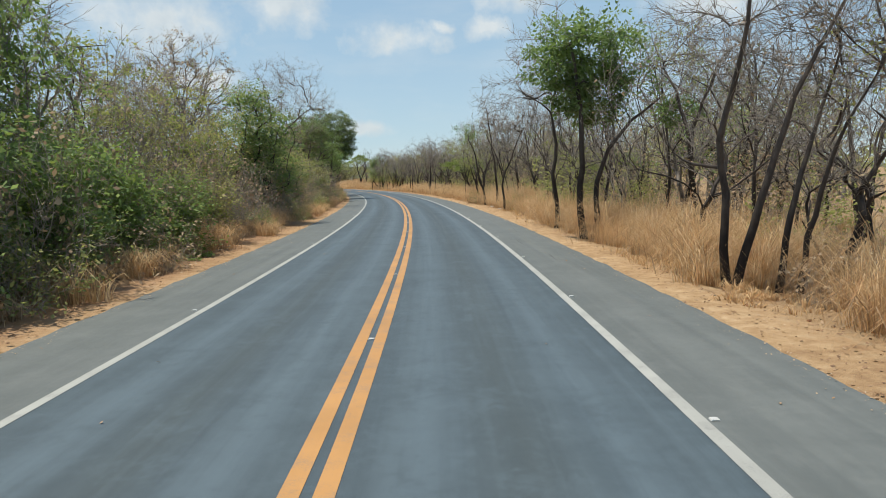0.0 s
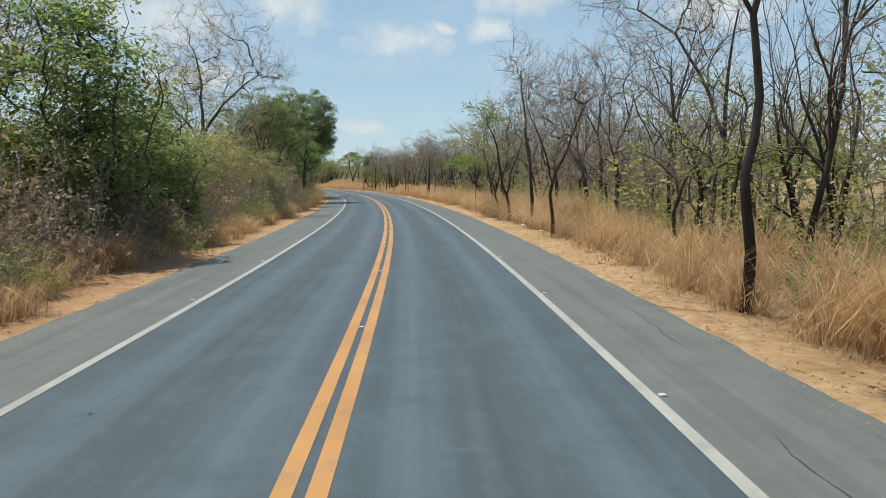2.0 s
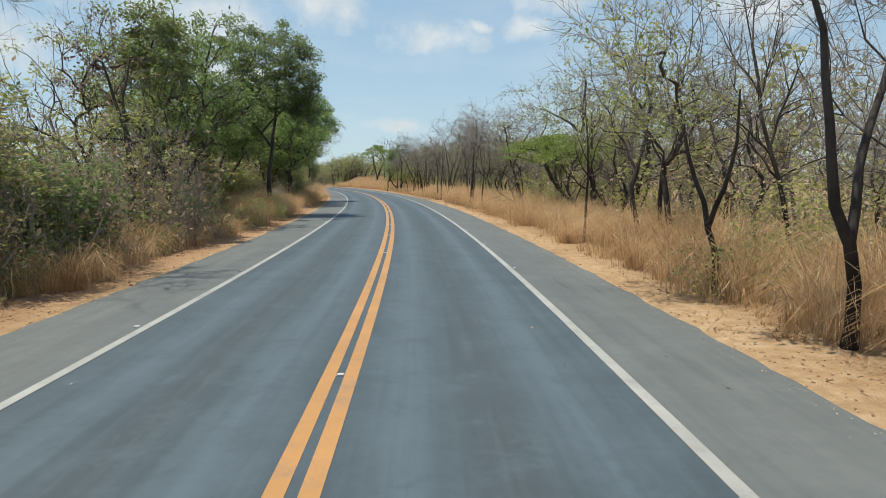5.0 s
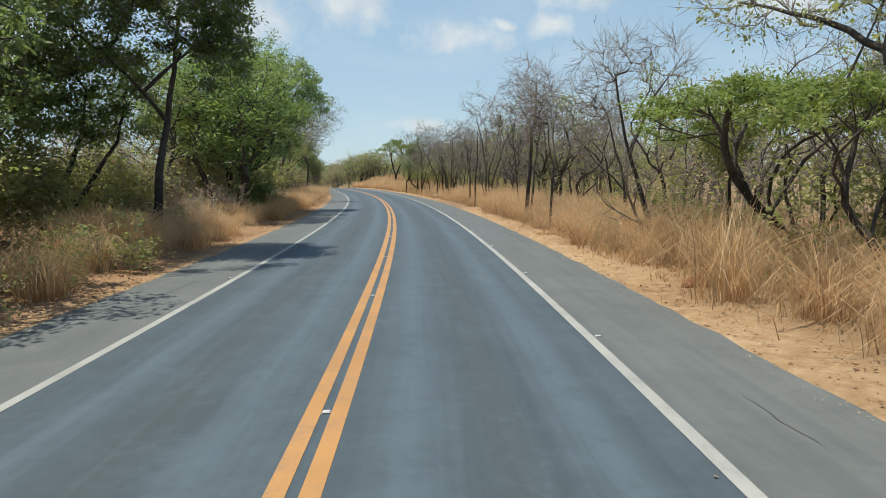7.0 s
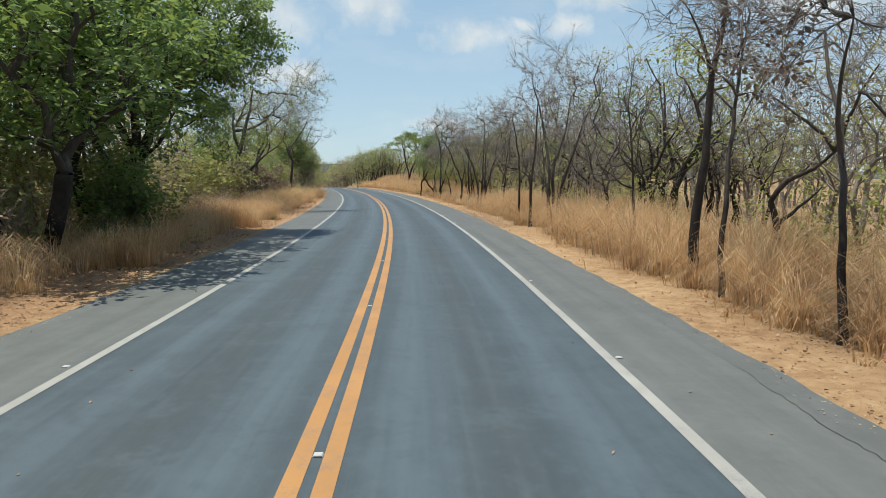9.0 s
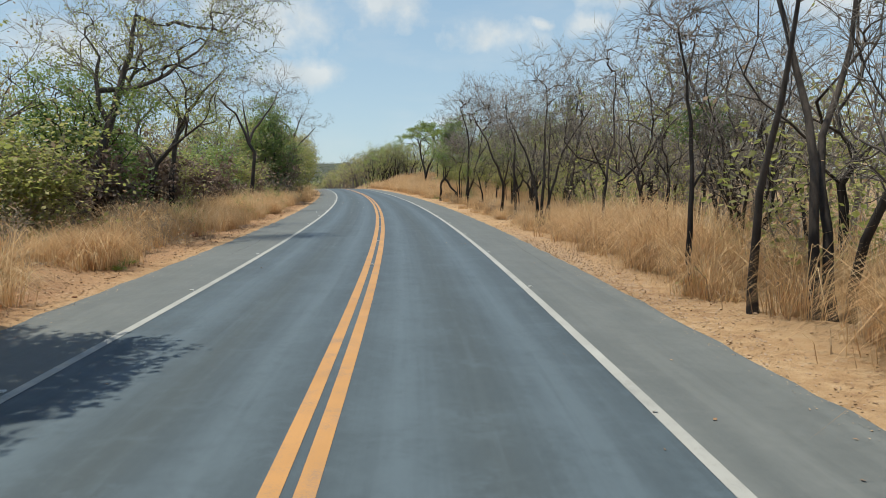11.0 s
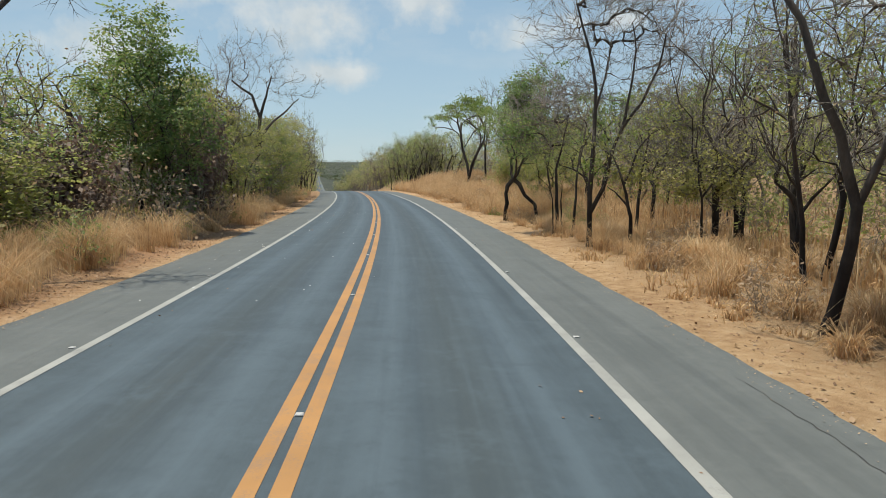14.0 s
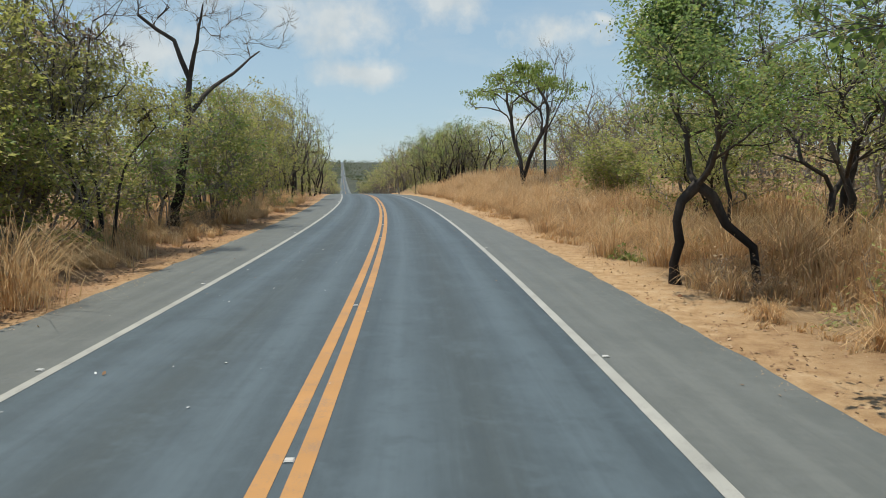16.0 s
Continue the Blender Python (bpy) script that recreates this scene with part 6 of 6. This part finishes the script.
def tussocks(rng, count, s0, s1, lat0, spread, side, small, large):
    """Single large clumps gathered in uneven drifts, with bare gaps between them."""
    s = rng.uniform(s0, s1, count)
    s = s + 1.6 * np.sin(s * 0.9 + 1.3 * side) + 0.7 * np.sin(s * 2.7)
    edge = 0.45 * np.sin(s * 0.37 + side) + 0.35 * np.sin(s * 1.13) + 0.2 * np.sin(s * 3.1)
    lat = lat0 + np.maximum(edge, -0.5) + np.abs(rng.normal(0, spread, count))
    tall = 0.55 + 0.3 * np.sin(s * 0.53 + 0.8 * lat) + 0.15 * np.sin(s * 1.7 + lat)
    k = small + (large - small) * np.clip(0.6 * tall + 0.5 * rng.random(count) ** 1.4, 0, 1.15)
    return low_by_arch(np.stack([s, side * lat, k], 1))


rng = np.random.default_rng(3)
RIGHT, LEFT = "tall straw-coloured dry grass on the verge", "straw-coloured dry grass before the thickets"
grass("tall_dry_grass", rng, low_by_arch(belt(rng, 800, 6, 262, 9.3, 2.6, 1, -0.3, 0.45)), 34, 1.5, RIGHT, None, 0.0065, 0.3, 0.5)
step = np.cumsum(rng.uniform(1.0, 2.6, 140)) + 8
front = np.stack([step, 7.75 + 0.3 * np.sin(step * 0.7) + rng.normal(0, 0.22, 140), rng.uniform(0.7, 1.3, 140)], 1)
front = low_by_arch(front[np.sin(step * 0.41) + 0.6 * np.sin(step * 1.3) > -0.9])
big = np.concatenate([front, tussocks(rng, 430, 6, 262, 8.5, 1.6, 1, 0.5, 1.35)])
for a, b, count in ((17, 25, 12), (117, 127, 22), (134, 147, 34), (100, 106, 8)):
    drift = np.stack([rng.uniform(a, b, count), rng.uniform(7.7, 9.6, count), rng.uniform(0.8, 1.35, count)], 1)
    big = np.concatenate([big, drift])
grass("tall_dry_grass", rng, big, 190, 1.7, "large arching clumps of golden dry grass", None, 0.0055, 0.34, 0.78)
grass("dry_grass", rng, big, 110, 1.15, "long drooping leaves of the grass clumps", None, 0.0065, 0.34, 1.15)
grass("dry_grass", rng, big, 36, 0.95, "bent and broken grass at the foot of the clumps", M_DRY, 0.01, 0.42, 0.95)
grass("dry_grass", rng, belt(rng, 800, 6, 235, 6.9, 1.2, 1, -0.5, -0.2), 18, 0.7, "low trampled dry grass at the sandy edge", None, 0.012, 0.35, 0.7)
grass("tall_dry_grass", rng, low_by_arch(belt(rng, 700, 92, 245, 7.2, 1.6, -1, -0.3, 0.3)), 30, 1.25, LEFT, None, 0.0065)
big = np.concatenate([tussocks(rng, 400, 92, 245, 7.2, 1.3, -1, 0.4, 1.15), [(s + rng.normal(0, 0.35), lat + rng.normal(0, 0.3), k) for s, lat, k in
                      ((188, -6.8, 1.3), (187.2, -7.2, 1.2), (188.8, -7.3, 1.2), (187.6, -6.5, 1.0), (175.5, -7.2, 1.0), (176.3, -6.9, 0.9), (159, -7.6, 1.3), (160, -8.0, 1.3), (157.6, -8.2, 1.2))]])
grass("tall_dry_grass", rng, big, 130, 1.65, "large arching clumps of pale dry grass", None, 0.006, 0.3, 0.9)
grass("dry_grass", rng, tussocks(rng, 150, 12, 96, 6.9, 0.7, -1, 0.35, 0.9), 90, 1.5, "reddish straw clumps before the thickets", None, 0.007, 0.3, 0.8)
grass("dry_grass", rng, belt(rng, 800, 8, 100, 7.3, 1.3, -1, -0.4, 0.1), 20, 0.85, "thin dry grass under the thickets", M_DRY)
grass("wood_grass", rng, belt(rng, 1500, 8, 270, 9.5, 9.0, 1, -0.2, 0.3), 12, 1.2, "dry grass between the trees of the woods", None, 0.018, 0.45)
grass("wood_grass", rng, low_by_arch(belt(rng, 500, 166, 206, 9.0, 6.0, 1, -0.1, 0.4)), 18, 1.3, "open stand of golden dry grass among the trees", None, 0.015, 0.4)
grass("wood_grass", rng, belt(rng, 900, 20, 270, 9.5, 8.0, -1, -0.2, 0.3), 12, 1.1, "dry grass between the trees of the woods", None, 0.018, 0.45)

# ---- studs, cracks, stones and litter ----
M_STUD = make_paint("stud_white", (0.5, 0.5, 0.48), (0.25, 0.25, 0.25), 0.7)
M_REFLECT, rn, rb = material("stud_reflector")
rb.inputs["Base Color"].default_value = (0.8, 0.78, 0.7, 1)
rb.inputs["Roughness"].default_value = 0.15
M_CRACK, cn, cb = material("crack_tar")
cn.put(cb.inputs["Base Color"], cn.mix(cn.noise(30.0, object_space(cn)), (0.025, 0.025, 0.025), (0.06, 0.058, 0.055)))
cb.inputs["Roughness"].default_value = 0.85


def box_mesh(name, size, mat, inset=0.0):
    """A low block whose top is smaller than its foot, with softened edges."""
    bm = bmesh.new()
    bmesh.ops.create_cube(bm, size=1.0)
    for v in bm.verts:
        k = 1.0 - inset if v.co.z > 0 else 1.0
        v.co = Vector((v.co.x * size[0] * k, v.co.y * size[1] * k, (v.co.z + 0.5) * size[2]))
    bmesh.ops.bevel(bm, geom=bm.edges[:], offset=min(size) * 0.18, segments=1, affect="EDGES")
    me = bpy.data.meshes.new(name)
    bm.to_mesh(me)
    bm.free()
    me.materials.append(mat)
    return me


stud = thing("road_stud", "small white raised road stud glued to asphalt", "road stud", "studs along the road")
part("body", box_mesh("body", (0.1, 0.08, 0.02), M_STUD, 0.3), stud)
for y in (-0.038, 0.038):
    glass = part("reflector", box_mesh("reflector", (0.08, 0.006, 0.01), M_REFLECT), stud, "silvery reflector strip")
    glass.location = (0, y, 0.006)
for lat, s0 in ((0.0, 3.1), (3.76, 6.5), (-3.78, 6.2)):
    for k in range(36):
        s = s0 + 7.07 * k
        if (k * 7 + int(s0 * 10)) % 9 == 4:
            continue
        x, y = place(s, lat)
        a = math.degrees(np.interp(s, along_s, bend))
        copy_thing(stud, pose(float(x), float(y), float(level(s)) + 0.041 - 0.012 * abs(lat), 0, 0, a))
KINDS["stud"] = [stud]


def crack(seed, s0, s1, lat, width=0.016):
    """A wandering crack in the shoulder."""
    r = random.Random(seed)
    verts, n, side = [], int(abs(s1 - s0) / 0.12), lat
    for i in range(n + 1):
        s = s0 + (s1 - s0) * i / n
        side += r.gauss(0, 0.018)
        wd = width * r.uniform(0.3, 1.2) * (1 - abs(2 * i / n - 1) ** 4)
        for e in (-1, 1):
            x, y = place(s, side + e * wd / 2)
            verts.append((float(x), float(y), float(level(s)) + 0.0445 - 0.012 * abs(side)))
    faces = [(2 * i, 2 * i + 1, 2 * i + 3, 2 * i + 2) for i in range(n)]
    tagged(new("crack", mesh_of("crack", verts, faces, M_CRACK)), "dark winding crack in the asphalt shoulder", "crack", kind="structure")


for i, (a, b, c) in enumerate(((19.4, 21.4, 4.65), (30.0, 33.0, 4.9), (79.8, 81.4, 4.68), (99.0, 105.4, 5.3), (136.0, 147.5, 4.98), (24.0, 26.5, 4.4), (156.0, 160.0, 5.2), (118.0, 122.0, 5.0), (46.0, 48.0, 4.4), (66.0, 68.5, 4.5))):
    crack(i, a, b, c)
for i, (a, b, c) in enumerate(((40.0, 46.0, -4.9), (88.0, 91.0, -4.6), (140.0, 150.0, -4.6))):
    crack(20 + i, a, b, c)


def make_stone(name, lo, hi):
    m, n, bsdf = material(name)
    pos = object_space(n)
    n.put(bsdf.inputs["Base Color"], n.mix(n.span(n.noise(9.0, pos, 5.0, 0.7), 0.3, 0.7), lo, hi))
    bsdf.inputs["Roughness"].default_value = 0.95
    bump(n, bsdf, n.noise(30.0, pos, 5.0, 0.7), 0.8, 0.03)
    return m


M_EARTH = make_stone("red_earth", (0.2, 0.085, 0.04), (0.36, 0.17, 0.085))
M_STONE = make_stone("pale_stone", (0.3, 0.2, 0.13), (0.5, 0.38, 0.27))
M_BAG = make_stone("white_litter", (0.62, 0.62, 0.6), (0.8, 0.8, 0.78))
M_BITS = make_leaf("litter_bits", [(0.1, (0.1, 0.06, 0.04)), (0.5, (0.3, 0.18, 0.1)), (0.9, (0.55, 0.4, 0.25))], 0.1, 0.8, (0.3, 0.2, 0.1))


def lump(name, seed, size, mat):
    """An uneven lump with a flat foot."""
    bm = bmesh.new()
    bmesh.ops.create_icosphere(bm, subdivisions=3, radius=1.0)
    off = Vector((seed * 3.1, seed * 1.7, 0))
    for v in bm.verts:
        k = 1 + 0.35 * noise.noise(v.co * 1.3 + off) + 0.16 * noise.noise(v.co * 3.7 + off)
        v.co = Vector((v.co.x * k * size[0], v.co.y * k * size[1], max(v.co.z * k, -0.25) * size[2]))
    me = bpy.data.meshes.new(name)
    bm.to_mesh(me)
    bm.free()
    me.materials.append(mat)
    for p in me.polygons:
        p.use_smooth = True
    return me


def rest(name, mesh, s, lat, label, category, turn=0.0):
    x, y = place(s, lat)
    ob = tagged(new(name, mesh), label, category)
    ob.matrix_basis = pose(float(x), float(y), float(ground_z(s, lat)) + 0.02, 0, 0, turn)
    return ob


for i, (s, lat, sz) in enumerate(((88.8, 7.2, (0.3, 0.22, 0.22)), (105.0, 7.7, (0.45, 0.3, 0.2)), (59.0, -7.5, (0.35, 0.28, 0.22)), (147.0, -7.6, (0.3, 0.2, 0.15)), (53.0, -7.2, (0.2, 0.16, 0.12)))):
    rest("earth_mound", lump("earth_mound", i + 2, sz, M_EARTH), s, lat, "reddish-brown lump of hard earth on the sand", "earth mound", 40 * i)
for i, (s, lat, sz) in enumerate(((56.9, 7.4, (0.16, 0.08, 0.06)), (51.8, 7.2, (0.14, 0.07, 0.05)))):
    rest("plastic_litter", lump("plastic_litter", i + 12, sz, M_BAG), s, lat, "crumpled white plastic litter on the sandy verge", "litter", 30 * i)
for i in range(90):
    side = wild.choice((-1, 1, 1))
    s, lat = wild.uniform(8, 215), side * wild.uniform(5.75, 7.6)
    k = wild.uniform(0.02, 0.06)
    if i < 4:
        KINDS.setdefault("stone", []).append(tagged(new("stone", lump("stone", i + 20, (1.0, 0.75, 0.55), (M_STONE, M_EARTH)[i % 2])), "small stone lying on the sandy verge", "stone", "stones on the verge"))
    x, y = place(s, lat)
    copy_thing(KINDS["stone"][i % 4 if i >= 4 else i], pose(float(x), float(y), float(ground_z(s, lat)) + k * 0.1, 0, 0, wild.uniform(0, 360)) @ Matrix.Diagonal((k, k, k, 1)))


M_SAND = make_stone("sand_grains", (0.36, 0.25, 0.15), (0.55, 0.42, 0.29))


def scatter(name, rng, count, s, lat, lift, size, mat, label):
    """Small curled leaves and chips lying about."""
    x, y = place(s, lat)
    z = lift(s, lat)
    c = np.stack([x, y, z], 1)
    a = rng.uniform(0, 2 * math.pi, count)
    d = np.stack([np.cos(a), np.sin(a), rng.normal(0.1, 0.25, count)], 1) * (size * rng.uniform(0.4, 1.5, count))[:, None]
    e = np.stack([-np.sin(a), np.cos(a), rng.normal(0.0, 0.3, count)], 1) * (size * rng.uniform(0.2, 0.6, count))[:, None]
    low = np.minimum.reduce([d[:, 2] * 0.5 + e[:, 2], d[:, 2] * 0.5 - e[:, 2], d[:, 2], 0 * a])
    c[:, 2] -= low
    v = np.stack([c, c + d * 0.5 + e, c + d, c + d * 0.5 - e], 1).reshape(-1, 3)
    tagged(new(name, mesh_of(name, v, [(4 * i, 4 * i + 1, 4 * i + 2, 4 * i + 3) for i in range(count)], mat)), label, "leaf litter", kind="stuff")


rng = np.random.default_rng(9)
k = 26000
sd = np.where(rng.random(k) < 0.55, 1, -1)
scatter("leaf_litter", rng, k, rng.uniform(6, 235, k), sd * (5.75 + np.abs(rng.normal(1.2, 0.9, k))), lambda s, l: ground_z(s, l) + 0.004, 0.055, M_BITS, "dry leaves and twig bits on the sand")
k = 12000
scatter("sand_spill", rng, k, rng.uniform(6, 215, k), np.where(rng.random(k) < 0.5, 1, -1) * (5.78 - np.abs(rng.normal(0, 0.13, k)) * (1 + np.abs(np.sin(np.arange(k))))), lambda s, l: np.maximum(level(s) + 0.047 - 0.012 * np.abs(l), ground_z(s, l)) + 0.002, 0.024, M_SAND, "sand and grit spilled over the edge of the asphalt")
k = 8000
scatter("gravel", rng, k, 140 + rng.normal(0, 6.0, k), 5.7 + np.abs(rng.normal(0, 0.7, k)), lambda s, l: ground_z(s, l) + 0.004, 0.04, M_STONE, "pale loose gravel along the edge of the asphalt")
k = 9000
scatter("leaf_litter", rng, k, rng.uniform(84, 235, k), -6.0 - np.abs(rng.normal(0, 1.2, k)), lambda s, l: ground_z(s, l) + 0.004, 0.07, M_BITS, "brown fallen leaves in the shade of the trees")
k = 260
scatter("road_litter", rng, k, rng.uniform(6, 215, k), np.sign(rng.normal(0, 1, k)) * rng.uniform(2.5, 5.6, k) , lambda s, l: level(s) + 0.047 - 0.012 * np.abs(l), 0.05, M_BITS, "scattered dry leaf bits on the asphalt")
k = 60
scatter("paper_litter", rng, k, rng.uniform(165, 200, k), rng.uniform(-4.5, 0.5, k), lambda s, l: level(s) + 0.05 - 0.012 * np.abs(l), 0.045, M_BAG, "small pale paper scraps on the asphalt")

for pool in KINDS.values():
    for ob in pool:
        for o in (*ob.children_recursive, ob):
            bpy.data.objects.remove(o)
